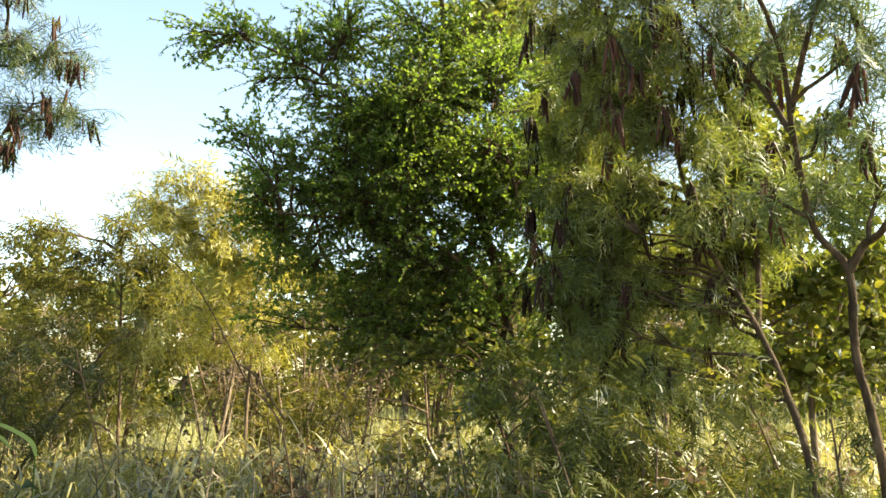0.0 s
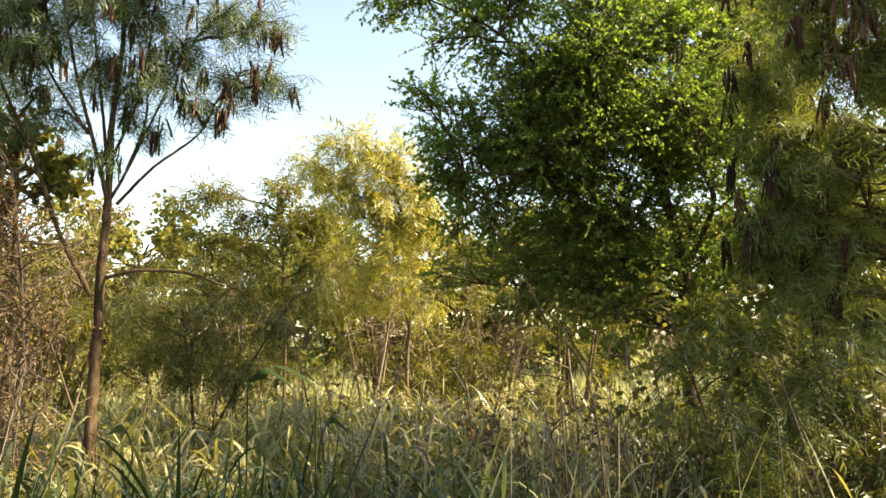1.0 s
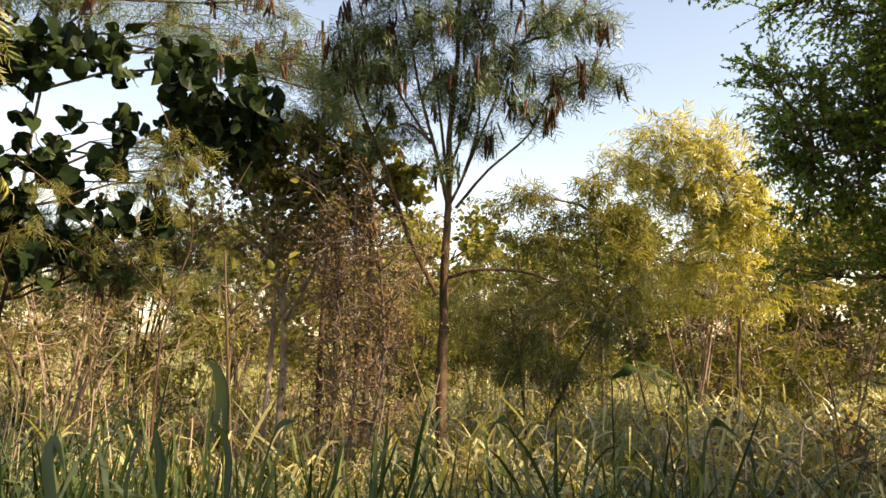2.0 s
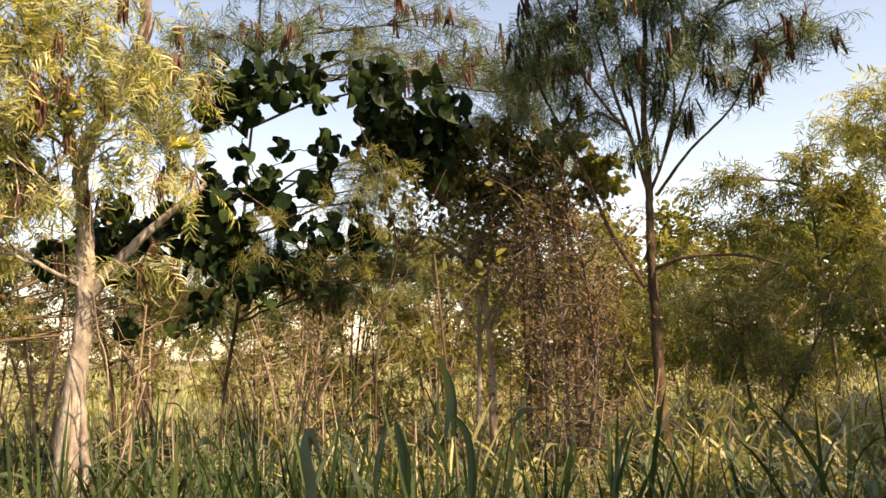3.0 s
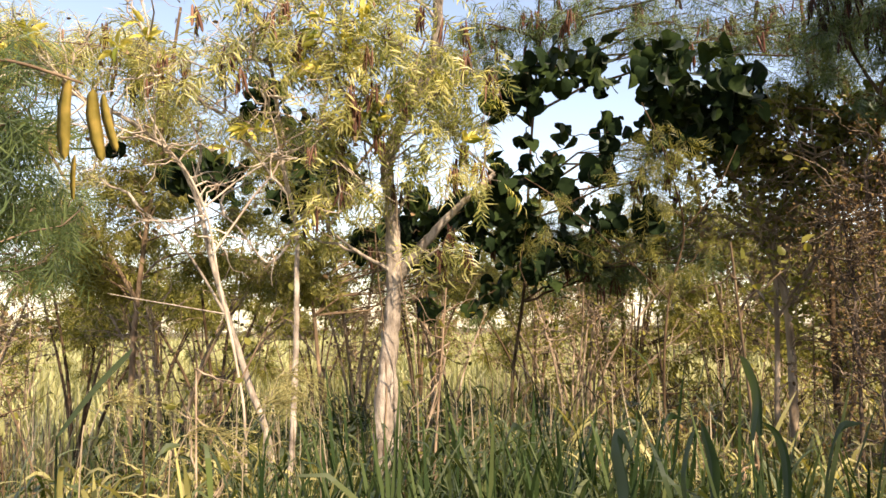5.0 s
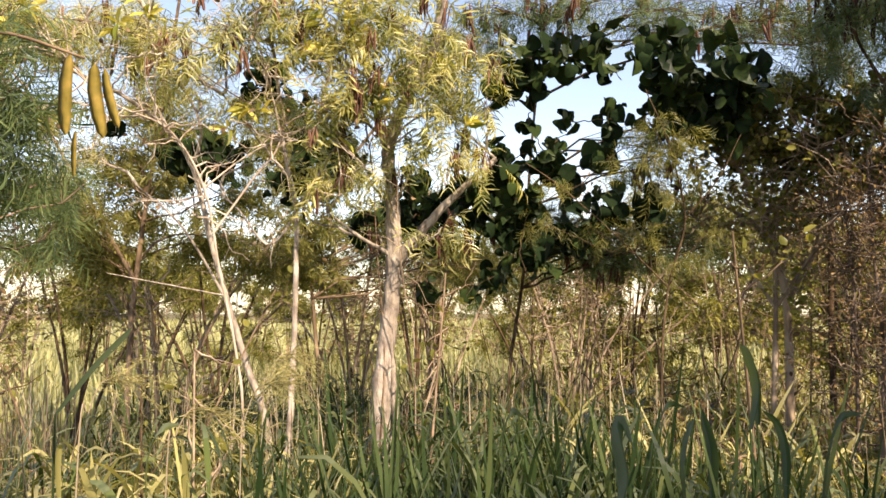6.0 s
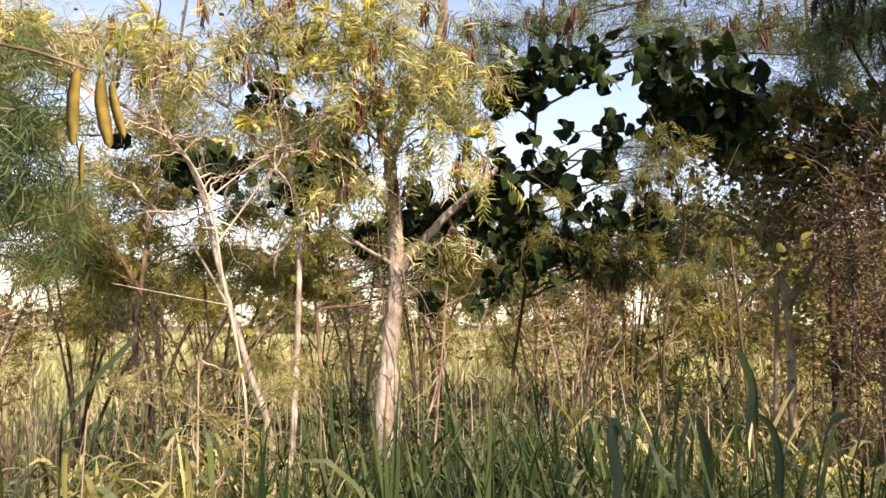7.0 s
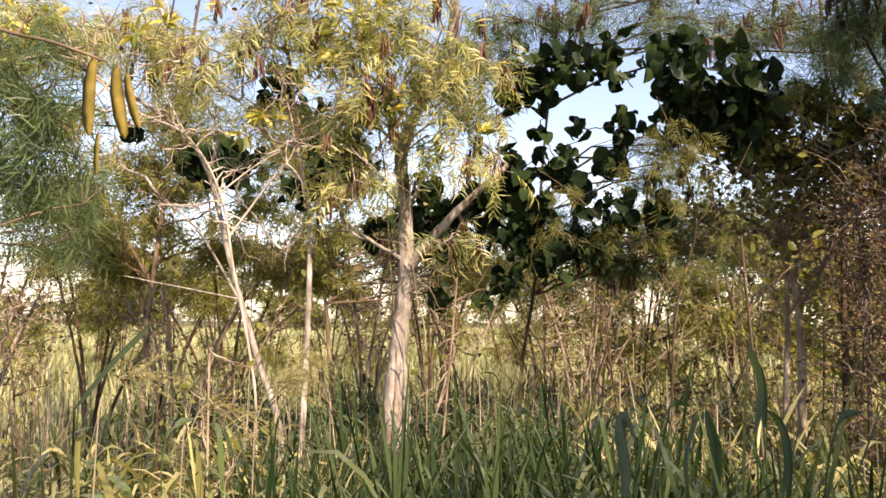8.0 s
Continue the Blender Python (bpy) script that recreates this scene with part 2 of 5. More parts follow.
def feather_mid(pairs, seed):
    """A twice-divided leaf, one unit long, with each side rib a narrow, folded, drooping blade of uneven length."""
    r = np.random.default_rng(seed)
    v, f = [], []
    for k in range(pairs):
        y0 = 0.14 + 0.84 * k / (pairs - 1)
        for s in (-1, 1):
            ln = 0.46 * (1 - 0.3 * abs(k / (pairs - 1) - 0.4)) * r.uniform(0.6, 1.15)
            t = r.uniform(0.35, 0.95)
            ax, nx = np.array((s * math.cos(t), math.sin(t))), np.array((-math.sin(t) * s, math.cos(t)))
            z0, dr, w = -0.3 * y0 * y0, r.uniform(0.08, 0.34), r.uniform(0.016, 0.034)
            p = np.array((0, y0))
            n = len(v)
            for q, z in ((p, 0), (p + ax * ln * 0.3 + nx * w, 0.02), (p + ax * ln * 0.75 + nx * w, -dr * 0.5), (p + ax * ln, -dr), (p + ax * ln * 0.75 - nx * w, -dr * 0.5 - 0.02), (p + ax * ln * 0.3 - nx * w, 0.0)):
                v.append((*q, z0 + z))
            f += [(n, n + 1, n + 2, n + 3), (n, n + 3, n + 4, n + 5)]
    return np.array(v), np.array(f)


def feather_hang(pairs, seed, wide=1.0):
    """A twice-divided leaf whose thread-thin side ribs hang folded and uneven, as they do in the dry season."""
    r = np.random.default_rng(seed)
    v, f = [(-0.006, 0, 0), (0.006, 0, 0), (0.004, 0.55, -0.06), (0.002, 1, -0.3), (-0.002, 1, -0.3), (-0.004, 0.55, -0.06)], [(0, 1, 2, 5), (5, 2, 3, 4)]
    for k in range(pairs):
        y0 = 0.16 + 0.84 * k / (pairs - 1)
        for s in (-1, 1):
            ln = 0.5 * r.uniform(0.55, 1.2)
            t = r.uniform(0.2, 1.15)
            ax, nx = np.array((s * math.cos(t), math.sin(t))), np.array((-math.sin(t) * s, math.cos(t)))
            z0, dr, w = -0.3 * y0 * y0, ln * r.uniform(0.2, 0.95), wide * r.uniform(0.008, 0.015)
            p = np.array((0, y0))
            n = len(v)
            for u, z, k2 in ((0.0, 0.0, 0.35), (0.55, -0.28 * dr, 1.15), (0.94, -dr, 0.25)):
                v += [(*(p + ax * ln * u + nx * w * k2), z0 + z), (*(p + ax * ln * u - nx * w * k2), z0 + z)]
            f += [(n + j, n + j + 1, n + j + 3, n + j + 2) for j in (0, 2)]
    return np.array(v), np.array(f)


FEATHER_HANGS = [feather_hang(7, k, 1.15) for k in (11, 12, 13, 14)]
FEATHER_BROAD = [feather_hang(6, k, 2.5) for k in (19, 20, 21, 22)]
FEATHER_WIDE = [feather_hang(7, k, 1.35) for k in (15, 16, 17, 18)]
FEATHER_PLAIN = feather_mid(4, 9)
FEATHER_MIDS = [feather_mid(7, k) for k in (1, 2, 3)]


def folded_leaf(w):
    v = np.array([(0, 0, 0), (w * 0.5, 0.32, 0.1), (w * 0.4, 0.7, 0.06), (0, 1, -0.1), (-w * 0.4, 0.7, 0.06), (-w * 0.5, 0.32, 0.1)])
    return v, np.zeros((0, 3), int), np.array([(0, 1, 2, 3), (0, 3, 4, 5)])


DIAMOND = (np.array([(0, 0, 0), (-0.31, 0.48, 0.1), (0, 1, -0.1), (0.31, 0.48, 0.1)]), np.zeros((0, 3), int), np.array([(0, 3, 2, 1)]))
SMALL = folded_leaf(0.66)
NARROW = broad_leaf(0.34)


def pod_shape():
    """A flat hanging pod, one unit long, along -z."""
    v, f = [], []
    for k, (z, w, x) in enumerate([(0, 0.012, 0), (-0.08, 0.05, 0.0), (-0.35, 0.068, 0.015), (-0.7, 0.066, 0.03), (-0.93, 0.045, 0.03), (-1, 0.006, 0.025)]):
        v += [(x - w, 0, z), (x, 0.016, z), (x + w, 0, z), (x, -0.016, z)]
        if k:
            a, b = 4 * k - 4, 4 * k
            f += [(a + j, a + (j + 1) % 4, b + (j + 1) % 4, b + j) for j in range(4)]
    return np.array(v), np.array(f)


POD_V, POD_F = pod_shape()
POD_MESH = {}


def heart_leaf(cup):
    """A heart-shaped leaf, one unit across, folded a little along its midrib."""
    rim = []
    for a in np.linspace(0, 2 * math.pi, 17)[:-1]:
        r = 0.5 * (1 - 0.32 * max(0.0, math.cos(a)) ** 6 + 0.22 * max(0.0, -math.cos(a)) ** 5)
        rim.append((r * math.sin(a), -r * math.cos(a)))
    bm = bmesh.new()
    rows = []
    for s in (0.5, 1.0):
        rows.append([bm.verts.new((x * s, y * s + 0.1, cup * (abs(x * s) * 0.55 - 0.5 * (x * x + y * y) * s * s) + 0.05 * s * math.sin(7 * x + 11 * y * cup + 9 * cup))) for x, y in rim])
    c = bm.verts.new((0, 0.1, 0))
    n = len(rim)
    for k in range(n):
        bm.faces.new((c, rows[0][k], rows[0][(k + 1) % n]))
        bm.faces.new((rows[0][k], rows[1][k], rows[1][(k + 1) % n], rows[0][(k + 1) % n]))
    me = bpy.data.meshes.new("heart_leaf")
    bm.to_mesh(me)
    bm.free()
    me.polygons.foreach_set("use_smooth", np.ones(len(me.polygons), bool))
    me.materials.append(HEART)
    return me


def stamp_leaf(soup, shape, ms, ps):
    v, f3, f4 = shape
    n = len(ps)
    if n:
        pts = np.einsum("nij,kj->nki", ms, v) + np.asarray(ps)[:, None, :]
        k = (np.arange(n) * len(v))[:, None, None]
        base = soup.n
        soup.add(pts, (f3[None] + k).reshape(-1, 3))
        soup.f.append((f4[None] + k).reshape(-1, 4) + base)


# ---- plants ----
def tree(name, label, category, stems, clumps, bark, leaf, seed, kind="feather", twigs=16, each=4, size=0.17, pods=0, pod_mat=None, pod_size=0.14,
         limb_r=0.011, group="", fine=True, shape=None, flat=0.75, trunk_name="trunk", split=True, fill=None, loose=1.0):
    """stems: rows of (places, radius at the foot, radius at the tip); clumps: rows of (x, y, z, radius)."""
    rng = np.random.default_rng(seed)
    foot = np.array(stems[0][0][0])
    top = thing(name, (float(foot[0]), float(foot[1]), 0.0), label, category, group)
    lines = []
    for k, (pts, r0, r1) in enumerate(stems):
        pts = [np.array(p) for p in pts]
        if k == 0 and pts[0][2] > 0.05:
            pts = [np.array((pts[0][0], pts[0][1], -0.05))] + pts
        line = spline(pts, 6 * len(pts))
        line[1:-1] += rng.normal(0, r0 * 0.05, line[1:-1].shape)
        wood = Soup()
        tube(wood, line, r0, r1, 10, 0.06, rng)
        part(trunk_name if k == 0 else "limb", wood, bark, top, smooth=True)
        lines.append(line[len(line) // 4:] if k == 0 else line)
    if fill:
        for middle, radii, n, fr in fill:
            w = unit(rng.normal(0, 1, (n, 3))) * rng.uniform(0.2, 1.0, (n, 1)) * np.array(radii) + np.array(middle)
            clumps = list(clumps) + [(*map(float, p), fr) for p in w]
    leaves, all_wood = Soup(), Soup()
    pool = np.concatenate(lines)
    lp, ld = [], []
    more_pods, pod_count = Soup(), 0
    for x, y, z, r in clumps:
        c = np.array((x, y, z))
        gap = np.linalg.norm(pool - c, axis=1) + 1.5 * np.maximum(0, pool[:, 2] - z + 0.15)
        line = wiggle(pool[np.argmin(gap)], c, rng, 7, 0.25, 0.06)
        wood = Soup() if split else all_wood
        tube(wood, line, limb_r, limb_r * 0.4, 5)
        pp = []
        for _ in range(max(3, int(twigs * (r / 0.35) ** 1.6))):
            way = unit(rng.normal(0, 1, 3)) * np.array((1, 1, flat))
            end = c + way * r * loose * rng.uniform(0.35, 1.05)
            start = line[-1 - int(rng.integers(0, 4))]
            tw = wiggle(start, end, rng, 4, 0.2, 0.08)
            if split or rng.random() < 0.2:
                tube(wood, tw, limb_r * 0.32, limb_r * 0.14, 3)
            s = np.linspace(0.3, 1.0, each)
            k = np.minimum((s * 3).astype(int), 2)
            step = tw[k + 1] - tw[k]
            lp.append(tw[k] + step * (s * 3 - k)[:, None])
            out = unit(step) * 0.6 + rng.normal(0, 0.6, (each, 3))
            if kind == "feather":
                out[:, 2] -= 0.75 if fine >= 2 else 0.3
            ld.append(out)
            if pods and rng.random() < pods:
                pp += [end + rng.normal(0, 0.016, 3) for _ in range(int(rng.integers(4, 11)))]
        branch = part("branch", wood, bark, top, smooth=True) if split else top
        if pp:
            pp = np.array(pp)
            down = unit(np.array((0, 0, -1.0)) + rng.normal(0, 0.16, pp.shape))
            x3 = unit(np.cross(down, rng.normal(0, 1, pp.shape)))
            ms = np.stack([x3, np.cross(-down, x3), -down], 2) * (pod_size * rng.uniform(0.6, 1.15, len(pp)))[:, None, None]
            rest = max(0, min(len(pp), pod_count + len(pp) - 280))
            pod_count += len(pp)
            if rest:
                more_pods.stamp(POD_V, POD_F, ms[:rest], pp[:rest])
            for m3, place in zip(ms[rest:], pp[rest:]):
                if pod_mat.name not in POD_MESH:
                    one = Soup()
                    one.add(POD_V, POD_F)
                    POD_MESH[pod_mat.name] = one.mesh("pod")
                ob = part("pod", POD_MESH[pod_mat.name], pod_mat, branch)
                ob.matrix_basis = Matrix.Translation(place.tolist()) @ Matrix(m3.tolist()).to_4x4()
    lp, ld = np.concatenate(lp), np.concatenate(ld)
    sz = size * rng.uniform(0.65, 1.25, len(lp))
    ms = bases(ld, rng, 0.9) * sz[:, None, None]
    if kind == "feather":
        if fine == 1:
            for k, shape3 in enumerate(FEATHER_MIDS):
                leaves.stamp(*shape3, ms[k::3], lp[k::3])
        elif fine in (3, 4, 5):
            for k, shape3 in enumerate({3: FEATHER_HANGS, 4: FEATHER_WIDE, 5: FEATHER_BROAD}[fine]):
                leaves.stamp(*shape3, ms[k::4], lp[k::4])
        else:
            leaves.stamp(*FEATHER_PLAIN, ms, lp)
    else:
        stamp_leaf(leaves, shape or SMALL, ms, lp)
    if more_pods.n:
        part("pod_mass", more_pods, pod_mat, top, kind="stuff")
    if not split:
        part("branchwork", all_wood, bark, top, smooth=True, kind="stuff")
    part("crown", leaves, leaf, top)
    return top


def bare_shrub(name, label, stems, seed, bark, twigs=60, reach=0.5, leaf=None, leaves=0, size=0.04, group="", category="shrub", low=0.35):
    """Leafless or nearly leafless wood: stems, and fine twigs forking from them."""
    rng = np.random.default_rng(seed)
    foot = np.array(stems[0][0][0])
    top = thing(name, (float(foot[0]), float(foot[1]), 0.0), label, category, group)
    lines = []
    for k, (pts, r0, r1) in enumerate(stems):
        pts = [np.array(p) for p in pts]
        if pts[0][2] > 0.05 and k == 0:
            pts = [np.array((pts[0][0], pts[0][1], -0.05))] + pts
        line = spline(pts, 6 * len(pts))
        wood = Soup()
        tube(wood, line, r0, r1, 8, 0.04, rng)
        part("stem", wood, bark, top, smooth=True)
        lines.append(line)
    pool = np.concatenate([l[int(len(l) * low):] for l in lines])
    wood, foliage, ends = Soup(), Soup(), []
    for _ in range(twigs):
        a = pool[rng.integers(len(pool))]
        way = unit(rng.normal(0, 1, 3) + np.array((0, 0, 0.5)))
        b = a + way * reach * rng.uniform(0.4, 1.0)
        line = wiggle(a, b, rng, 6, 0.3)
        tube(wood, line, 0.006, 0.002, 4)
        for _ in range(3):
            s = line[rng.integers(2, 6)]
            e = s + unit(way + rng.normal(0, 0.8, 3)) * reach * rng.uniform(0.2, 0.5)
            tube(wood, wiggle(s, e, rng, 4, 0.3), 0.003, 0.001, 3)
            ends += [e, (s + e) / 2]
    part("twigwork", wood, bark, top, kind="stuff")
    if leaves:
        ends = np.array(ends)
        p = ends[rng.integers(0, len(ends), leaves)] + rng.normal(0, 0.03, (leaves, 3))
        ms = bases(rng.normal(0, 1, (leaves, 3)), rng, 1.0) * (size * rng.uniform(0.6, 1.3, leaves))[:, None, None]
        stamp_leaf(foliage, SMALL, ms, p)
        part("leaves", foliage, leaf, top, kind="stuff")
    return top


def blades(soup, p, height, width, lean, rng, rows=5, curl=0.5):
    """Grass blades: tapering ribbons with a folded middle that bend over."""
    n = len(p)
    az = rng.uniform(0, 2 * math.pi, n)
    way = np.stack([np.cos(az), np.sin(az), np.zeros(n)], 1)
    side = np.stack([-np.sin(az + rng.normal(0, 0.8, n)), np.cos(az), np.zeros(n)], 1)
    side = unit(side)
    t = np.linspace(0, 1, rows)
    bend = lean[:, None] * t[None] ** 2
    fall = curl * lean[:, None] * t[None] ** 3
    c = p[:, None, :] + way[:, None, :] * (bend * height[:, None])[:, :, None]
    c[:, :, 2] += height[:, None] * (t[None] - 0.5 * fall)
    taper = np.minimum(1, 0.45 + 1.6 * t) * np.clip(1.06 - t ** 3, 0.04, 1)
    w = width[:, None] * taper[None]
    left, right = c - side[:, None] * w[:, :, None] / 2, c + side[:, None] * w[:, :, None] / 2
    v = np.stack([left, right], 2).reshape(n, rows * 2, 3)
    q = np.array([(2 * k, 2 * k + 1, 2 * k + 3, 2 * k + 2) for k in range(rows - 1)])
    f = q[None] + (np.arange(n) * rows * 2)[:, None, None]
    soup.add(v, f.reshape(-1, 4))


def arching(soup, p, length, width, rng, rows=5, fall=0.9, rise=0.75, out=0.72):
    """Leaf blades that leave a stem upwards and arch over, folded along the middle."""
    n = len(p)
    az = rng.uniform(0, 2 * math.pi, n)
    way = np.stack([np.cos(az), np.sin(az), np.zeros(n)], 1)
    side = np.stack([-np.sin(az), np.cos(az), rng.normal(0, 0.35, n)], 1)
    side = unit(side)
    t = np.linspace(0, 1, rows)
    up = np.abs(rng.normal(rise, 0.3, n))[:, None] * t - np.abs(rng.normal(fall, 0.4, n))[:, None] * t ** 2
    c = p[:, None, :] + way[:, None, :] * (out * t[None] * length[:, None])[:, :, None]
    c[:, :, 2] += up * length[:, None]
    w = width[:, None] * (np.minimum(1, 0.4 + 2.0 * t) * np.clip(1.05 - t ** 2.5, 0.05, 1))[None]
    v = np.stack([c - side[:, None] * w[:, :, None] / 2, c + side[:, None] * w[:, :, None] / 2], 2).reshape(n, rows * 2, 3)
    q = np.array([(2 * k, 2 * k + 1, 2 * k + 3, 2 * k + 2) for k in range(rows - 1)])
    f = q[None] + (np.arange(n) * rows * 2)[:, None, None]
    soup.add(v, f.reshape(-1, 4))


def stalks(soup, p, tips, r, rng):
    """Thin three-sided dry stalks with a slight kink."""
    n = len(p)
    mid = (p + tips) / 2 + rng.normal(0, 0.02, (n, 3))
    a = rng.uniform(0, 6.28, n)
    v = np.zeros((n, 9, 3))
    for k, (c, s) in enumerate(((p, 1.0), (mid, 0.85), (tips, 0.35))):
        for j in range(3):
            an = a + j * 2.094
            v[:, 3 * k + j] = c + np.stack([np.cos(an), np.sin(an), np.zeros(n)], 1) * (r * s)[:, None]
    q = np.array([(3 * k + j, 3 * k + (j + 1) % 3, 3 * k + 3 + (j + 1) % 3, 3 * k + 3 + j) for k in range(2) for j in range(3)])
    f = q[None] + (np.arange(n) * 9)[:, None, None]
    soup.add(v, f.reshape(-1, 4))


def ring_places(n, r0, r1, a0, a1, rng, clump=0.0):
    """Places on the ground about the standpoint, between two distances and two directions (degrees from ahead, to the left)."""
    r = np.sqrt(rng.uniform(r0 * r0, r1 * r1, n))
    a = np.radians(rng.uniform(a0, a1, n))
    p = np.stack([-0.5 - r * np.sin(a), 0.2 + r * np.cos(a), np.zeros(n)], 1)
    if clump:
        seeds = p[rng.integers(0, n, max(1, n // 14))]
        pick = seeds[rng.integers(0, len(seeds), n)]
        p[:, :2] = pick[:, :2] + rng.normal(0, clump, (n, 2))
    near = np.abs(p[:, 0] + 0.3) / 0.95
    keep = (near ** 2 + ((p[:, 1] - 0.25) / 0.7) ** 2) > 1.0
    return p[keep]


# ---- ground ----
g = bmesh.new()
rings = [0.0] + [1.6 ** k for k in range(0, 17)]
rows = [[g.verts.new((0, 0, 0))]]
for r in rings[1:]:
    rows.append([g.verts.new((r * math.cos(a), r * math.sin(a), 0.05 * noise.noise(Vector((r * math.cos(a) * 0.4, r * math.sin(a) * 0.4, 0))) if r < 60 else 0.0)) for a in np.linspace(0, 2 * math.pi, 65)[:-1]])
for k in range(64):
    g.faces.new((rows[0][0], rows[1][k], rows[1][(k + 1) % 64]))
    for a, b in zip(rows[1:], rows[2:]):
        g.faces.new((a[k], b[k], b[(k + 1) % 64], a[(k + 1) % 64]))
me = bpy.data.meshes.new("ground")
g.to_mesh(me)
g.free()
me.materials.append(SOIL)
tagged(new("ground", me), "flat soil covered in dry grass litter", "ground", kind="structure")

# ---- grass ----
rng = np.random.default_rng(11)


def grass_patch(name, label, material, n, r0, r1, a0, a1, h, w, lean, clump=0.06, rows=5):
    p = ring_places(n, r0, r1, a0, a1, rng, clump)
    k = len(p)
    s = Soup()
    blades(s, p, rng.uniform(*h, k), rng.uniform(*w, k), np.abs(rng.normal(0, lean, k)), rng, rows)
    ob = part(name, s, material, None, label, kind="stuff")
    return tagged(ob, category="grass")


def leafy_patch(name, label, material, n, r0, r1, a0, a1, h, leaves, size, width, clump=0.08, upright=0.0):
    """Cane-like grass: thin stems with arching leaves up their length."""
    p = ring_places(n, r0, r1, a0, a1, rng, clump)
    k = len(p)
    tall = rng.uniform(*h, k)
    tips = p + np.concatenate([rng.normal(0, 0.1, (k, 2)), tall[:, None]], 1)
    s = Soup()
    stalks(s, p, tips, rng.uniform(0.0018, 0.0035, k), rng)
    for j in range(leaves):
        u = rng.uniform(0.3, 1.0, k)[:, None]
        arching(s, p + (tips - p) * u, rng.uniform(*size, k), rng.uniform(*width, k), rng, fall=0.9 - 0.5 * upright, rise=0.75 + 0.35 * upright, out=0.72 - 0.35 * upright)
    return tagged(part(name, s, material, None, label, kind="stuff"), category="grass")


leafy_patch("near_grass", "leafy green cane grass with arching broad blades", GRASS, 340, 1.2, 4.6, 79, 112, (0.65, 1.2), 6, (0.22, 0.45), (0.016, 0.036))
leafy_patch("mixed_grass", "dense green and tan cane grass", GRASS, 420, 1.2, 4.2, -45, 10, (0.7, 1.2), 5, (0.22, 0.45), (0.01, 0.022))
leafy_patch("shaded_grass", "dense cane grass coloured dark green for shade", GRASS_SHADED, 520, 1.2, 3.7, 6, 40, (0.75, 1.3), 7, (0.22, 0.45), (0.01, 0.021))
leafy_patch("shaded_grass", "dense cane grass coloured dark green for deep shade", GRASS_SHADED, 520, 1.2, 3.7, 52, 82, (0.75, 1.35), 7, (0.22, 0.45), (0.01, 0.021))
leafy_patch("mixed_grass", "mixed green grass in broken light", GRASS, 260, 1.4, 4.0, 36, 56, (0.7, 1.2), 6, (0.22, 0.45), (0.012, 0.026))
leafy_patch("broad_grass", "broad grass leaves in a dense stand, green darkened for shade", GRASS_BROAD_SHADED, 300, 1.4, 3.4, 40, 84, (0.75, 1.25), 5, (0.24, 0.44), (0.01, 0.022), 0.08, 0.8)
leafy_patch("broad_grass", "tall grass with wide folded leaves, green darkened for shade", GRASS_BROAD_SHADED, 1250, 1.6, 3.6, 50, 82, (0.85, 1.2), 6, (0.24, 0.42), (0.009, 0.02), 0.1, 0.9)
leafy_patch("broad_grass", "broad-leaved grass below the bare stems, green darkened for shade", GRASS_BROAD_SHADED, 620, 1.6, 3.4, 6, 40, (0.8, 1.12), 6, (0.24, 0.42), (0.009, 0.02), 0.1, 0.8)
leafy_patch("dry_grass", "tan and golden grass standing below the bushes", GRASS_GOLD, 420, 1.6, 4.4, -30, 32, (0.7, 1.25), 6, (0.2, 0.42), (0.008, 0.018), 0.1, 0.4)
leafy_patch("dry_grass", "dry straw blades standing among the green grass", GRASS_GOLD, 170, 1.7, 3.6, 6, 84, (0.7, 1.25), 4, (0.2, 0.4), (0.006, 0.014), 0.12, 0.7)
leafy_patch("middle_grass", "leafy mixed green grass between the shrubs", GRASS, 950, 4.0, 9.0, -42, 46, (0.5, 1.2), 6, (0.25, 0.5), (0.014, 0.03))
# Undergrowth takes the shade-darkened grass colour, so the pale stalks stand out.
leafy_patch("undergrowth_grass", "green grass beneath the bare stems, darkened in colour for shade", GRASS_SHADED, 1900, 3.6, 8.0, 46, 94, (0.7, 1.2), 6, (0.22, 0.45), (0.012, 0.026))
leafy_patch("golden_grass", "sunlit golden dry grass between the shrubs", GRASS_GOLD, 3000, 3.0, 11.0, -42, 58, (0.5, 1.25), 5, (0.2, 0.45), (0.01, 0.024))
leafy_patch("golden_grass", "bright golden grass belt in full sun", GRASS_GOLD, 1800, 4.2, 9.0, 2, 48, (0.5, 1.15), 6, (0.25, 0.5), (0.014, 0.03))
leafy_patch("golden_grass", "tall golden grass glowing between the bare stems", GRASS_GOLD, 1000, 3.6, 7.5, 34, 66, (0.6, 1.15), 6, (0.22, 0.45), (0.012, 0.028))
leafy_patch("golden_grass", "tall golden grass in front of the sunlit bushes", GRASS_GOLD, 1300, 4.2, 7.5, 6, 34, (0.85, 1.3), 6, (0.22, 0.45), (0.01, 0.024))
leafy_patch("straw_grass", "pale gold and green grass in broken sunlight", GRASS_GOLD, 380, 3.3, 5.0, 22, 70, (0.6, 1.15), 5, (0.2, 0.42), (0.012, 0.026))
leafy_patch("straw_grass", "sunlit straw-coloured grass with drooping leaves", GRASS_GOLD, 1150, 1.6, 5.2, 80, 112, (0.6, 1.15), 5, (0.2, 0.42), (0.014, 0.034))
grass_patch("upright_grass", "thin upright grass blades mixed into the stand", GRASS, 3600, 3.0, 8.0, -45, 54, (0.5, 1.25), (0.007, 0.018), 0.5, 0.07)
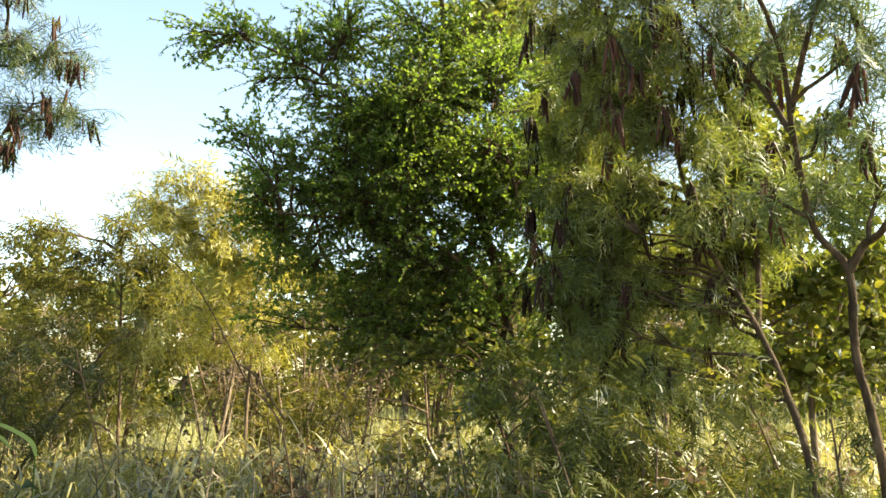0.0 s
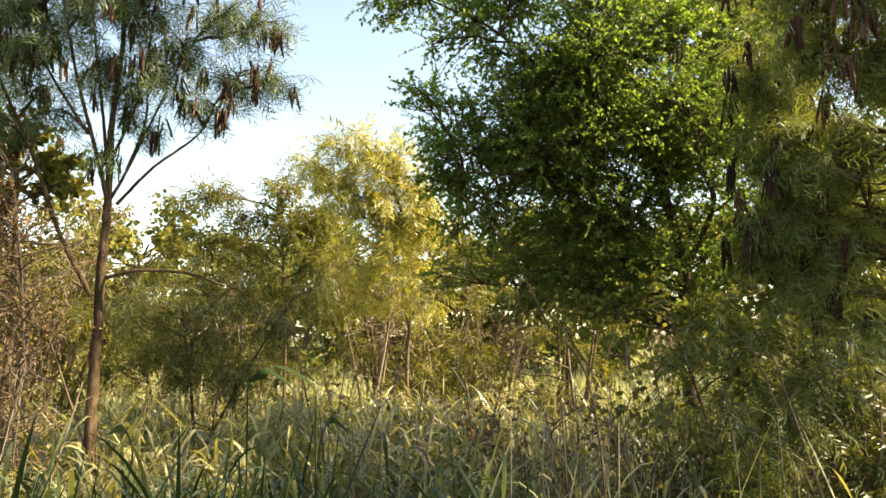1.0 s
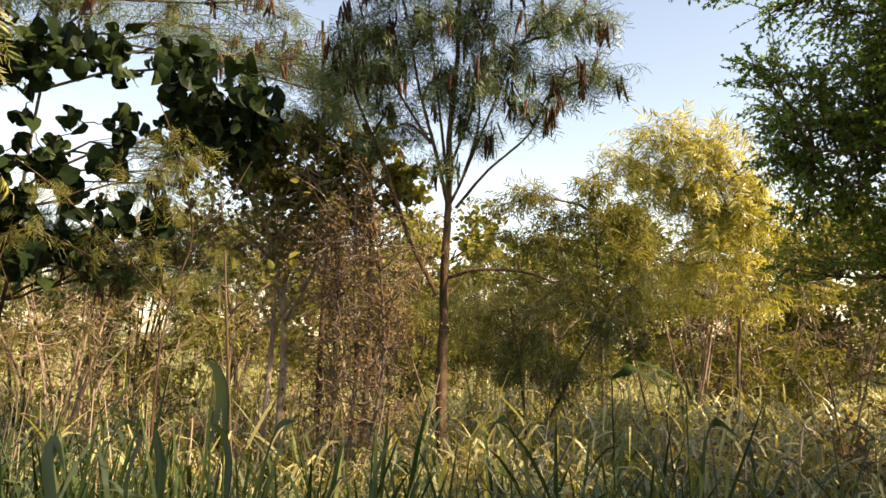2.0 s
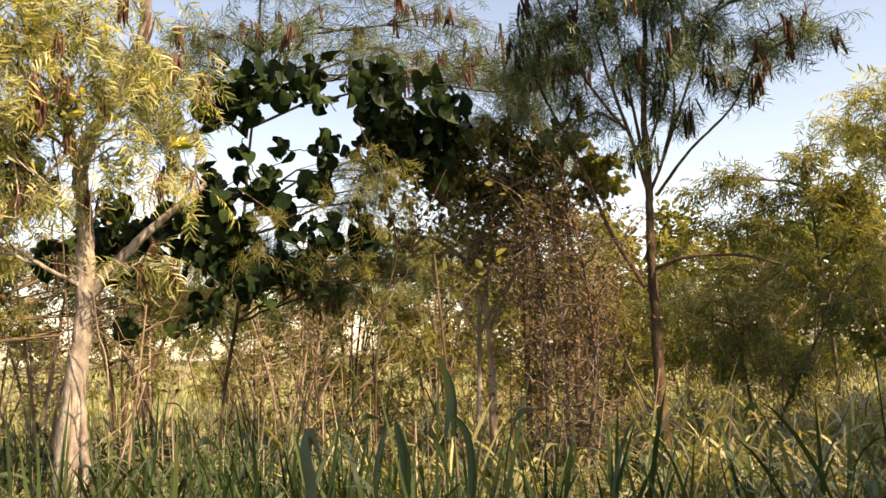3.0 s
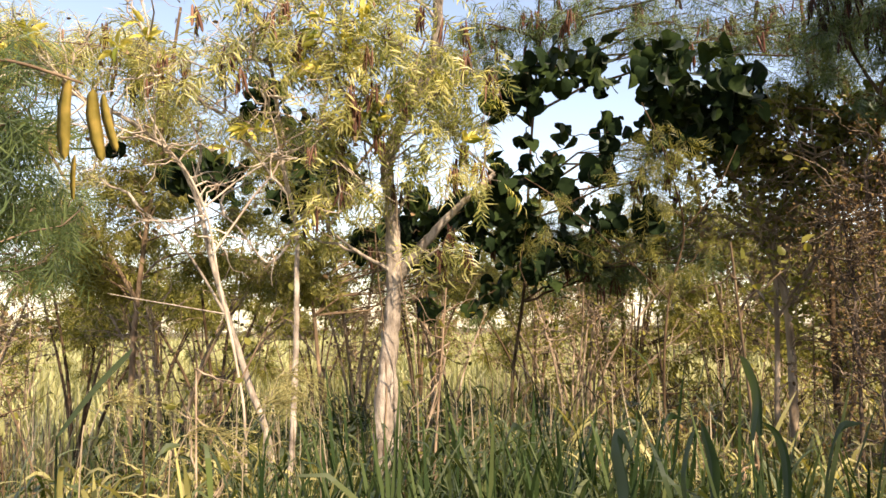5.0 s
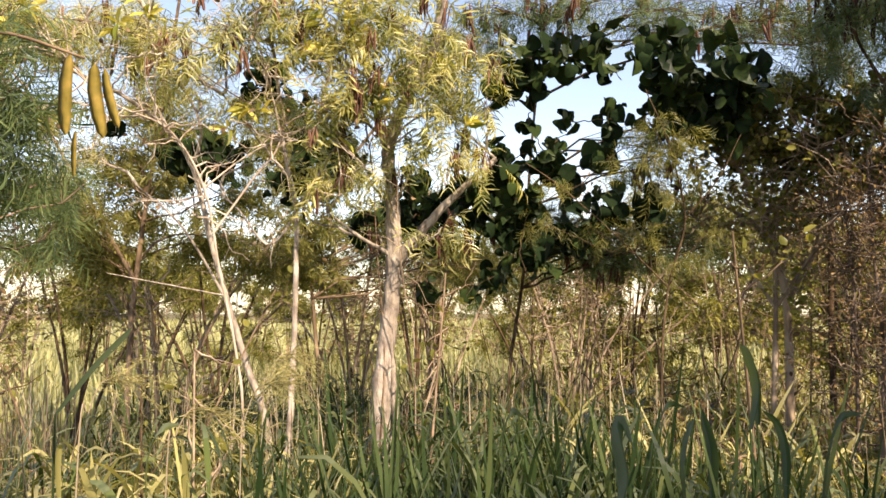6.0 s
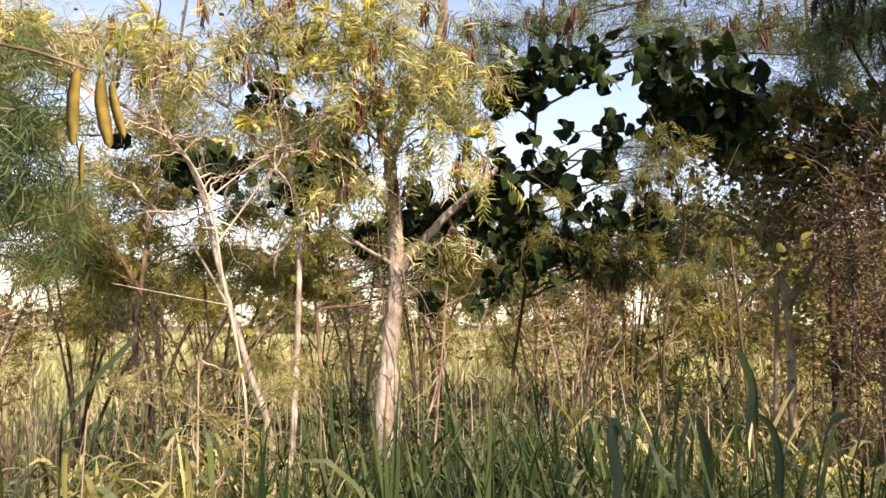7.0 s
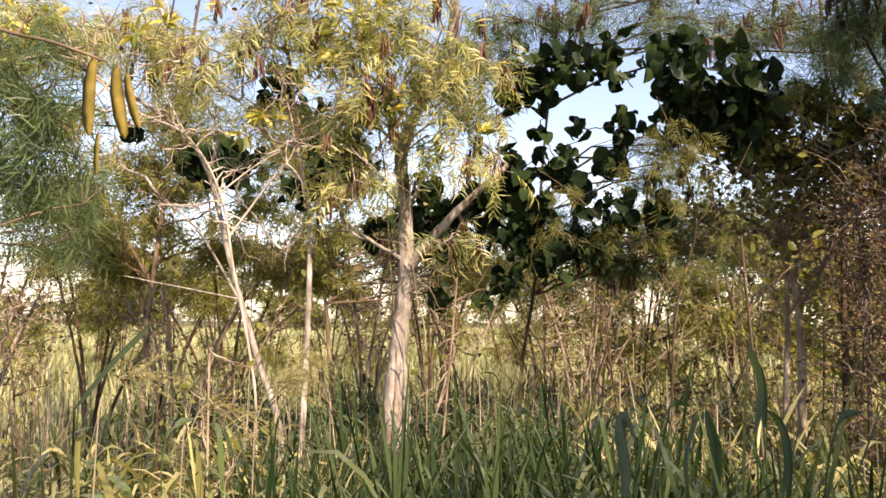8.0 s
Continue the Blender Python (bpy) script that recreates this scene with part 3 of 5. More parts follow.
grass_patch("upright_grass", "thin upright grass below the pale trees, darkened in colour for shade", GRASS_BROAD_SHADED, 2600, 3.2, 7.0, 54, 112, (0.5, 1.15), (0.008, 0.02), 0.45, 0.07)
leafy_patch("golden_grass", "sparse sunlit golden grass below the pale trees", GRASS_GOLD, 300, 4.0, 9.0, 58, 108, (0.6, 1.2), 5, (0.2, 0.42), (0.01, 0.022))
grass_patch("field_grass", "sunlit yellow-green grass of an open field", FIELD, 42000, 9.0, 36.0, -45, 110, (0.5, 1.05), (0.03, 0.08), 0.5, 0.3, 3)
grass_patch("field_grass", "far yellow-green grass of the open field", FIELD, 30000, 34.0, 130.0, -45, 112, (0.8, 1.25), (0.12, 0.3), 0.5, 0.8, 3)

p = np.concatenate([ring_places(1300, 3.0, 10.0, -42, 36, rng, 0.14), ring_places(1500, 3.8, 8.5, 40, 108, rng, 0.14)])
s = Soup()
k = len(p)
tips = p + np.concatenate([rng.normal(0, 0.16, (k, 2)), rng.uniform(0.5, 1.5, (k, 1))], 1)
stalks(s, p, tips, rng.uniform(0.0025, 0.0085, k), rng)
tagged(part("dry_stalks", s, STRAW, None, "thin pale dry grass stalks standing among the grass", kind="stuff"), category="grass")

# ---- the dense green tree ----
tree("green_tree", "dense green tree with small leaves and layered branches", "tree",
     [([(0.3, 5.84, 1.19), (0.29, 5.88, 1.94), (0.26, 5.85, 2.44), (0.1, 5.75, 3.02), (-0.1, 5.6, 3.85), (-0.16, 5.38, 4.55)], 0.06, 0.02),
      ([(0.28, 5.86, 2.27), (0.47, 5.7, 2.71), (0.4, 5.55, 2.97), (0.23, 5.45, 3.69)], 0.025, 0.01),
      ([(0.26, 5.86, 2.36), (-0.18, 5.59, 2.74), (-0.72, 5.39, 2.91), (-1.25, 5.26, 2.94)], 0.022, 0.008),
      ([(0.1, 5.75, 3.02), (-0.49, 5.38, 3.48), (-1, 5.12, 3.89), (-1.42, 4.92, 4.06)], 0.02, 0.006)],
     [(-1.7, 4.77, 3.91, 0.16), (-1.49, 4.89, 4.08, 0.28), (-1.15, 5.06, 3.95, 0.34), (-1.54, 5.01, 3.48, 0.2), (-1.3, 5.14, 3.34, 0.3), (-1.42, 5.18, 3.06, 0.26),
      (-1.32, 5.37, 2.84, 0.33), (-1.08, 5.58, 2.59, 0.32), (-0.84, 5.67, 2.27, 0.32), (-0.88, 5.31, 3.47, 0.46), (-0.78, 5.15, 4.19, 0.42), (-0.24, 5.31, 4.25, 0.5)] + [
      (-0.3, 5.12, 3.67, 0.5), (-0.39, 5.27, 3.16, 0.5), (-0.53, 5.46, 2.72, 0.45), (0.16, 5.42, 4.03, 0.45), (0.15, 5.34, 3.41, 0.45), (0.18, 5.66, 3, 0.36),
      (-0.07, 5.17, 4.73, 0.4), (-0.19, 5.65, 2.34, 0.4), (0.47, 5.57, 3.31, 0.35), (-0.51, 5.63, 2.1, 0.35), (0.37, 5.78, 2.02, 0.4), (-1.38, 5.36, 2.85, 0.3), (-1.41, 5.38, 3.18, 0.24), (-1.34, 5.42, 2.5, 0.3), (-1.21, 5.33, 3.42, 0.26), (-1.44, 5.44, 2.23, 0.26), (0.7, 5.56, 2.8, 0.3), (0.75, 5.55, 3.29, 0.3), (-1.04, 5.38, 3.12, 0.26), (-0.72, 5.4, 2.88, 0.26), (-1.13, 5.44, 2.73, 0.24)] + [
      (-1.82, 4.87, 4.09, 0.2), (-1.52, 4.97, 4.13, 0.26), (-1.19, 5.19, 4.14, 0.3), (-0.81, 5.31, 4.31, 0.35), (-0.41, 5.35, 4.36, 0.35), (-0.0, 5.41, 4.29, 0.35), (-1.47, 5.22, 3.87, 0.26), (-1.16, 5.43, 3.86, 0.3), (-1.6, 5.4, 3.6, 0.2), (-1.53, 5.61, 3.36, 0.25), (0.32, 5.51, 4.06, 0.3), (0.32, 5.61, 3.53, 0.3), (-0.54, 5.88, 2.62, 0.3), (-0.12, 5.83, 2.53, 0.3), (-0.98, 5.91, 2.63, 0.28), (-1.42, 5.86, 2.89, 0.28), (0.3, 5.73, 2.59, 0.3), (-0.74, 5.8, 2.19, 0.3), (-0.2, 5.76, 2.15, 0.3), (-1.12, 5.81, 2.28, 0.25)],
     BARK_DARK, GREEN_LEAF, 1, kind="leaf", shape=DIAMOND, twigs=48, each=18, size=0.032, loose=1.3, limb_r=0.011, fill=[((-0.37, 5.79, 3.56), (0.95, 0.8, 1.2), 30, 0.42), ((-0.79, 5.8, 2.87), (0.75, 0.5, 0.35), 3, 0.28), ((0.01, 5.9, 2.75), (0.3, 0.3, 0.35), 5, 0.28), ((-0.59, 5.78, 3.04), (0.7, 0.5, 0.9), 9, 0.38), ((-0.5, 5.48, 3.69), (0.75, 0.5, 0.5), 12, 0.38), ((-0.24, 5.31, 5.05), (0.9, 0.9, 0.5), 3, 0.36), ((0.45, 5.95, 3.42), (0.5, 0.6, 1.4), 22, 0.38), ((-0.2, 5.75, 2.27), (1.05, 0.5, 0.5), 9, 0.32)])

# ---- feathery trees with dark pods beside it ----
tree("pod_tree", "feathery-leaved tree with forked brown stem and dark hanging pods", "tree",
     [([(1.74, 3.58, 1.31), (1.73, 3.62, 1.66), (1.7, 3.64, 1.94), (1.69, 3.61, 2.27), (1.57, 3.63, 2.47), (1.49, 3.56, 2.86), (1.43, 3.47, 3.19), (1.29, 3.36, 3.5)], 0.022, 0.009),
      ([(1.69, 3.61, 2.27), (1.75, 3.57, 2.38), (1.77, 3.43, 2.43), (1.84, 3.21, 2.71)], 0.02, 0.01),
      ([(1.49, 3.56, 2.86), (1.35, 3.62, 3.18), (1.14, 3.67, 3.46)], 0.014, 0.007),
      ([(1.48, 3.54, 2.96), (1.48, 3.31, 3.21), (1.53, 3.18, 3.43)], 0.014, 0.007)],
     [(1.49, 3.6, 3.35, 0.24), (1.64, 3.37, 2.89, 0.22), (1.71, 3.24, 3.12, 0.24), (1.67, 3.77, 2.68, 0.22), (1.39, 3.77, 2.66, 0.22), (1.87, 3.67, 2.66, 0.2), (1.58, 3.28, 3.44, 0.3), (1.28, 3.71, 3.53, 0.28)],
     BARK_DARK, FEATHER_COOL, 2, twigs=40, each=4, size=0.14, fine=4, pods=0.08, pod_mat=POD, pod_size=0.17,
     # Unseen clumps above the view, added to cast shade on the near grass.
     fill=[((1.9, 2.8, 4.45), (0.8, 0.65, 0.33), 26, 0.38)])
tree("pod_tree", "leaning feathery tree thick with dark brown pods", "tree",
     [([(1.61, 3.96, 1.27), (1.59, 4.12, 1.74), (1.49, 4.25, 2.13), (1.32, 4.36, 2.53), (1.2, 4.31, 2.9), (1.13, 4.17, 3.36), (1.05, 3.93, 3.9)], 0.02, 0.008),
      ([(1.52, 4.25, 2.02), (1.59, 4.37, 2.56), (1.54, 4.35, 3.16), (1.24, 4.23, 3.67)], 0.016, 0.008),
      ([(1.54, 4.28, 2.56), (1.24, 4.17, 2.53), (0.94, 4.24, 2.57)], 0.008, 0.004)],
     [(0.86, 4.08, 3.2, 0.34), (1.13, 4.04, 3.12, 0.34), (0.71, 4.19, 3.51, 0.34), (0.98, 3.91, 3.52, 0.4), (0.6, 4.61, 2.46, 0.26), (0.86, 4.49, 2.34, 0.22), (0.77, 4.45, 2.69, 0.28),
      (1.27, 4.13, 2.67, 0.22), (1.33, 4.09, 3.41, 0.34), (0.76, 4.54, 2.04, 0.26), (1.02, 4.49, 1.88, 0.28), (1.37, 4.39, 2.14, 0.26), (0.62, 4.37, 3.86, 0.32), (0.88, 4.04, 3.97, 0.4), (0.62, 4.72, 2.95, 0.3), (0.6, 4.68, 3.4, 0.3), (1.19, 3.87, 3.92, 0.4), (0.85, 4.61, 2.85, 0.26), (1.02, 4.55, 2.94, 0.22)],
     BARK_DARK, FEATHER, 3, twigs=44, each=5, size=0.14, fine=4, pods=0.16, pod_mat=POD, pod_size=0.17,
     fill=[((0.78, 4.9, 2.96), (0.3, 0.3, 0.6), 7, 0.28), ((0.91, 4.79, 2.31), (0.5, 0.3, 0.4), 6, 0.26), ((1.6, 4.41, 2.85), (0.45, 0.3, 0.4), 6, 0.28), ((0.9, 4.71, 2.84), (0.25, 0.25, 0.2), 5, 0.26)])
# Added tree outside the view; its crown only blocks sun from the near grass.
tree("shade_tree", "unseen leafy tree added to shade the near grass", "tree",
     [([(3.3, 1.9, 0.4), (3.25, 1.85, 1.8), (2.9, 1.8, 3.2), (2.4, 1.75, 4.3)], 0.06, 0.015), ([(3.25, 1.85, 2.2), (2.7, 1.6, 3.5), (1.9, 1.6, 4.4)], 0.03, 0.01)],
     [(1.6, 1.5, 4.4, 0.4), (2.2, 1.9, 4.6, 0.4)], BARK_DARK, GREEN_LEAF, 14, kind="leaf", twigs=26, each=8, size=0.08, split=False,
     fill=[((2.1, 1.75, 4.4), (1.1, 0.95, 0.6), 26, 0.4)])
tree("sunlit_bush", "tall yellow-green bush with broad sunlit leaves", "bush",
     [([(2.51, 6.11, 1.45), (2.54, 6.09, 2.27), (2.44, 5.94, 3.37)], 0.03, 0.012), ([(2.54, 6.11, 1.69), (2.86, 5.88, 2.83)], 0.02, 0.01)],
     [(2.79, 5.83, 3.2, 0.45), (2.83, 5.7, 2.63, 0.45), (2.37, 5.92, 3.54, 0.4), (2.09, 6.25, 3.51, 0.35), (2.07, 6.24, 2.55, 0.4), (2.47, 5.89, 2.42, 0.4), (1.69, 6.44, 2.67, 0.4), (2.51, 5.91, 1.89, 0.4), (1.56, 6.42, 2.04, 0.4), (2.05, 6.08, 1.94, 0.4)],
     BARK, YELLOW_LEAF, 4, kind="leaf", twigs=40, each=8, size=0.085)
tree("tall_bush", "tall leafy green bush growing behind the pod trees", "bush",
     [([(1.5, 7.44, 1.36), (1.51, 7.4, 2.71), (1.31, 7.06, 4.26), (1.19, 6.67, 5.19)], 0.04, 0.012), ([(2.36, 7.43, 1.36), (2.39, 7.39, 2.7), (2.25, 7.15, 3.99)], 0.03, 0.012)],
     [(0.9, 7.27, 3.78, 0.4), (2.38, 7.12, 3.07, 0.4)], BARK, YELLOW_LEAF, 15, kind="leaf", twigs=26, each=7, size=0.08,
     fill=[((1.22, 7.26, 4.05), (0.7, 0.6, 1.3), 32, 0.4), ((2.44, 7.31, 3.11), (1.2, 0.6, 0.9), 22, 0.4), ((2.61, 6.97, 4.14), (0.8, 0.5, 0.9), 13, 0.38), ((0.9, 6.62, 4.42), (0.4, 0.5, 0.8), 14, 0.36), ((1.17, 6.74, 3.27), (0.35, 0.4, 0.4), 10, 0.34), ((0.26, 6.56, 4.9), (0.5, 0.5, 0.5), 9, 0.38), ((3.19, 6.91, 2.14), (0.8, 0.6, 0.7), 12, 0.4)])

# ---- the slender tree against the sky ----
tree("slender_tree", "slender grey-brown tree with feathery crown and dark pods", "tree",
     [([(-3.29, 4.23, 0.84), (-3.34, 4.27, 1.24), (-3.36, 4.3, 1.81), (-3.34, 4.28, 2.25), (-3.3, 4.25, 2.6), (-3.24, 4.16, 3.08), (-3.12, 4.05, 3.56), (-3, 3.88, 4.02)], 0.045, 0.01),
      ([(-3.39, 4.27, 2.03), (-3.52, 4.13, 2.39), (-3.62, 3.94, 2.91), (-3.69, 3.75, 3.27), (-3.69, 3.54, 3.7)], 0.016, 0.006)] + [
      ([(-3.3, 4.25, 2.6), (-3.28, 4.05, 2.95), (-3.31, 3.92, 3.28), (-3.29, 3.73, 3.71)], 0.015, 0.006),
      ([(-3.29, 4.25, 2.62), (-3.2, 4.27, 2.8), (-3, 4.27, 3.2), (-2.83, 4.25, 3.51), (-2.61, 4.24, 3.78)], 0.011, 0.004),
      ([(-3.26, 4.28, 2.6), (-3.02, 4.26, 2.81), (-2.76, 4.34, 3.04), (-2.64, 4.33, 3.25)], 0.011, 0.004)] + [
      ([(-3.29, 4.25, 2.62), (-3.34, 4.22, 3.11), (-3.31, 4.06, 3.55), (-3.24, 3.87, 3.99)], 0.012, 0.005),
      ([(-3.26, 4.21, 2.87), (-3.04, 4.12, 3.22), (-2.91, 4.03, 3.63)], 0.011, 0.005),
      ([(-3.2, 4.27, 2.8), (-3.12, 4.33, 3.19), (-3.09, 4.18, 3.6)], 0.01, 0.004),
      ([(-3.3, 4.03, 2.98), (-3.42, 3.82, 3.3), (-3.48, 3.65, 3.57)], 0.01, 0.004),
      ([(-3.34, 4.29, 2.14), (-3.11, 4.31, 2.19), (-2.86, 4.46, 2.18), (-2.67, 4.56, 2.11)], 0.014, 0.006)],
     [(-3.42, 3.74, 3.49, 0.3), (-3.18, 3.81, 3.7, 0.32), (-3.19, 3.96, 3.39, 0.26), (-2.98, 4.06, 3.73, 0.32), (-2.82, 4.23, 3.58, 0.28), (-2.56, 4.26, 3.78, 0.28), (-2.54, 4.42, 3.45, 0.24), (-2.34, 4.51, 3.42, 0.2)] + [
      (-2.3, 4.39, 3.75, 0.2), (-2.66, 4.33, 3.22, 0.18), (-3.58, 3.66, 3.66, 0.3), (-3.79, 3.72, 3.46, 0.28), (-2.95, 4.1, 3.4, 0.24), (-2.99, 3.86, 4.08, 0.5), (-2.56, 4.09, 4.11, 0.35), (-3.38, 3.6, 4.03, 0.45), (-3.46, 3.99, 3.13, 0.16), (-3.04, 4.28, 3.09, 0.15), (-3.25, 4.09, 2.88, 0.13), (-2.82, 4.24, 3.24, 0.16), (-3.55, 3.88, 3.22, 0.18), (-3.69, 3.84, 3.04, 0.14), (-3.2, 4.24, 3.29, 0.18)],
     BARK_DARK, FEATHER_COOL, 5, twigs=52, each=4, size=0.12, fine=4, pods=0.16, pod_mat=POD, pod_size=0.14)
tree("slender_tree", "thin-stemmed tree with fine drooping blue-green fronds", "tree",
     [([(-5.78, 2.61, 1.23), (-5.74, 2.72, 2.07), (-5.61, 2.72, 2.91), (-5.4, 2.69, 3.62), (-5.14, 2.6, 4.25)], 0.015, 0.007)],
     [(-5.54, 2.29, 3.95, 0.34), (-5.38, 2.65, 3.92, 0.34), (-5.13, 2.98, 4.05, 0.38), (-4.92, 3.36, 3.97, 0.38), (-4.74, 3.68, 3.82, 0.36), (-4.45, 3.87, 4, 0.4), (-4.2, 4, 3.7, 0.36), (-4.01, 4.13, 3.47, 0.3),
      (-4.68, 3.39, 4.31, 0.45), (-5.1, 2.75, 4.34, 0.5), (-5.19, 3.54, 2.97, 0.2), (-5.13, 3.69, 2.76, 0.2)] + [
      (-5.42, 2.35, 3.93, 0.26), (-5.11, 2.55, 3.88, 0.26), (-4.89, 2.77, 3.79, 0.26), (-4.75, 3.02, 3.73, 0.26), (-4.5, 3.19, 3.69, 0.28), (-4.37, 3.42, 3.57, 0.28), (-5.62, 2.35, 3.75, 0.18), (-5.44, 2.59, 3.63, 0.16)],
     BARK_DARK, FEATHER_COOL, 6, twigs=21, each=4, size=0.12, fine=4, pods=0.15, pod_mat=POD,
     fill=[((-5.48, 2.73, 2.34), (0.55, 0.4, 0.3), 9, 0.24), ((-5.08, 3.36, 2.28), (0.6, 0.4, 0.3), 9, 0.24), ((-5.04, 3.45, 2.81), (0.3, 0.2, 0.25), 4, 0.22)])

# ---- the pale forked tree ----
tree("pale_tree", "pale-barked forked tree with yellowing feathery leaves and pods", "tree",
     [([(-5.2, 1.46, 0.45), (-5.32, 1.49, 1), (-5.35, 1.5, 1.24), (-5.36, 1.54, 1.59), (-5.36, 1.57, 1.88), (-5.34, 1.58, 2.15), (-5.3, 1.55, 2.54), (-5.25, 1.51, 2.82), (-5.14, 1.6, 3.13), (-4.97, 1.73, 3.46), (-4.74, 1.68, 3.97)], 0.076, 0.03),
      ([(-5.35, 1.57, 2.06), (-5.23, 1.71, 2.27), (-5.09, 1.87, 2.48), (-4.93, 2.11, 2.73)], 0.042, 0.016),
      ([(-5.34, 1.56, 2.14), (-5.29, 1.33, 2.25), (-5.23, 1.12, 2.38)], 0.016, 0.006),
      ([(-5.26, 1.51, 2.78), (-5.1, 1.35, 3.13), (-4.89, 1.18, 3.53)], 0.026, 0.01),
      ([(-5.46, 1.65, 0.76), (-5.54, 1.66, 1.1), (-5.6, 1.65, 1.43), (-5.6, 1.63, 1.61)], 0.03, 0.02)],
     [(-4.99, 0.7, 3.5, 0.2), (-4.9, 0.95, 3.37, 0.3), (-4.9, 1.22, 3.47, 0.3), (-4.84, 1.11, 3.13, 0.26), (-4.89, 1.39, 3.08, 0.26), (-4.87, 1.56, 3.3, 0.26), (-4.77, 1.85, 3.26, 0.26), (-5.04, 1.26, 2.65, 0.2),
      (-5.1, 1.11, 2.52, 0.18), (-4.99, 1.61, 2.88, 0.2), (-4.91, 1.91, 2.71, 0.22), (-4.92, 0.96, 2.97, 0.2), (-5.01, 0.25, 3.28, 0.24), (-4.85, 0.94, 3.75, 0.36), (-4.79, 1.46, 3.81, 0.36), (-4.85, 0.5, 3.64, 0.36), (-5.05, 1.77, 2.26, 0.14)] + [
      (-4.97, 0.99, 3.4, 0.2), (-4.82, 1.16, 3.41, 0.22), (-4.85, 1.34, 3.2, 0.2), (-5.06, 1.19, 3.04, 0.18), (-5.22, 0.94, 3.34, 0.16), (-4.93, 1.66, 2.97, 0.16), (-4.86, 1.89, 3.24, 0.18), (-4.96, 2.05, 3.1, 0.14), (-5.48, 1.16, 2.62, 0.16),
      (-5.23, 1.32, 2.63, 0.14), (-5.22, 1.69, 2.65, 0.14), (-5.64, 1.04, 2.41, 0.14), (-5.45, 1.5, 2.3, 0.12), (-5.1, 1.88, 2.28, 0.13), (-5.05, 1.97, 2.9, 0.14), (-4.65, 1.42, 3.38, 0.2), (-5.09, 0.71, 3.51, 0.18)],
     BARK_PALE, FEATHER_YELLOW, 7, twigs=20, each=3, size=0.15, pods=0.24, pod_mat=POD_RED, pod_size=0.15, fine=5, loose=1.3)
tree("thin_tree", "thin pale tree with whitish bare upper branches", "tree",
     [([(-5.06, 0.85, 0.56), (-5.27, 0.92, 1.14), (-5.4, 0.96, 1.67), (-5.39, 0.96, 2.09), (-5.36, 0.95, 2.42), (-5.31, 0.86, 2.78), (-5.23, 0.81, 3.11), (-5.11, 0.72, 3.48), (-5.01, 0.57, 3.76)], 0.022, 0.009),
      ([(-5.36, 0.95, 2.4), (-5.3, 1.08, 2.63), (-5.21, 1.21, 2.88), (-5.13, 1.3, 3.1)], 0.012, 0.005),
      ([(-5.34, 0.89, 2.61), (-5.31, 0.66, 2.87), (-5.28, 0.49, 3.06)], 0.01, 0.004),
      ([(-5.36, 0.95, 2.37), (-5.41, 0.79, 2.19), (-5.51, 0.59, 2.44), (-5.5, 0.32, 2.6)], 0.009, 0.004)],
     [(-5.28, 0.59, 3.03, 0.18), (-5.19, 1.23, 2.93, 0.16), (-5.24, 0.82, 3.08, 0.14), (-5.34, 0.16, 3.24, 0.2), (-5.42, 0.55, 3.54, 0.2), (-5.59, 0.5, 3.37, 0.18), (-5.67, 0.66, 3.07, 0.12), (-5.93, 0.74, 2.79, 0.1), (-5.61, 1.02, 3.09, 0.12), (-5.49, 0.25, 3.38, 0.18)],
     BARK_PALE, FEATHER_YELLOW, 8, limb_r=0.011, twigs=32, each=3, size=0.15, pods=0.14, pod_mat=POD_RED, fine=3)
tree("thin_tree", "thin leaning pale tree with sparse feathery leaves", "tree",
     [([(-5.56, 0.84, 0.97), (-5.64, 0.7, 1.47), (-5.66, 0.56, 1.92), (-5.64, 0.46, 2.27), (-5.59, 0.35, 2.66), (-5.55, 0.21, 2.87), (-5.4, -0.06, 3.03), (-5.26, -0.31, 3.1)], 0.024, 0.01),
      ([(-5.59, 0.35, 2.66), (-5.52, 0.37, 2.97), (-5.36, 0.03, 3.48)], 0.012, 0.005),
      ([(-5.66, 0.57, 1.88), (-5.57, 0.28, 1.93), (-5.47, -0.11, 2.0)], 0.006, 0.002),
      ([(-5.66, 0.58, 1.85), (-5.64, 0.3, 2.3), (-5.61, -0, 2.57)], 0.01, 0.004)],
     [(-5.36, 0, 3.47, 0.26), (-5.25, -0.23, 3.46, 0.26), (-5.17, -0.45, 3.31, 0.26), (-5.03, -0.59, 3.35, 0.28), (-5.45, 0.13, 3.24, 0.16), (-5.57, -0.26, 2.68, 0.22),
      (-5.46, 0.08, 3.49, 0.18), (-5.7, -0.08, 3.37, 0.18), (-5.77, 0.38, 3.14, 0.12), (-5.47, -0.29, 3.4, 0.2), (-5.25, -0.56, 3.32, 0.22), (-5.02, -0.68, 3.3, 0.2), (-6.01, 0.17, 3.03, 0.12)],
     BARK_PALE, FEATHER_YELLOW, 9, limb_r=0.011, twigs=32, each=3, size=0.15, pods=0.14, pod_mat=POD_RED, fine=3)

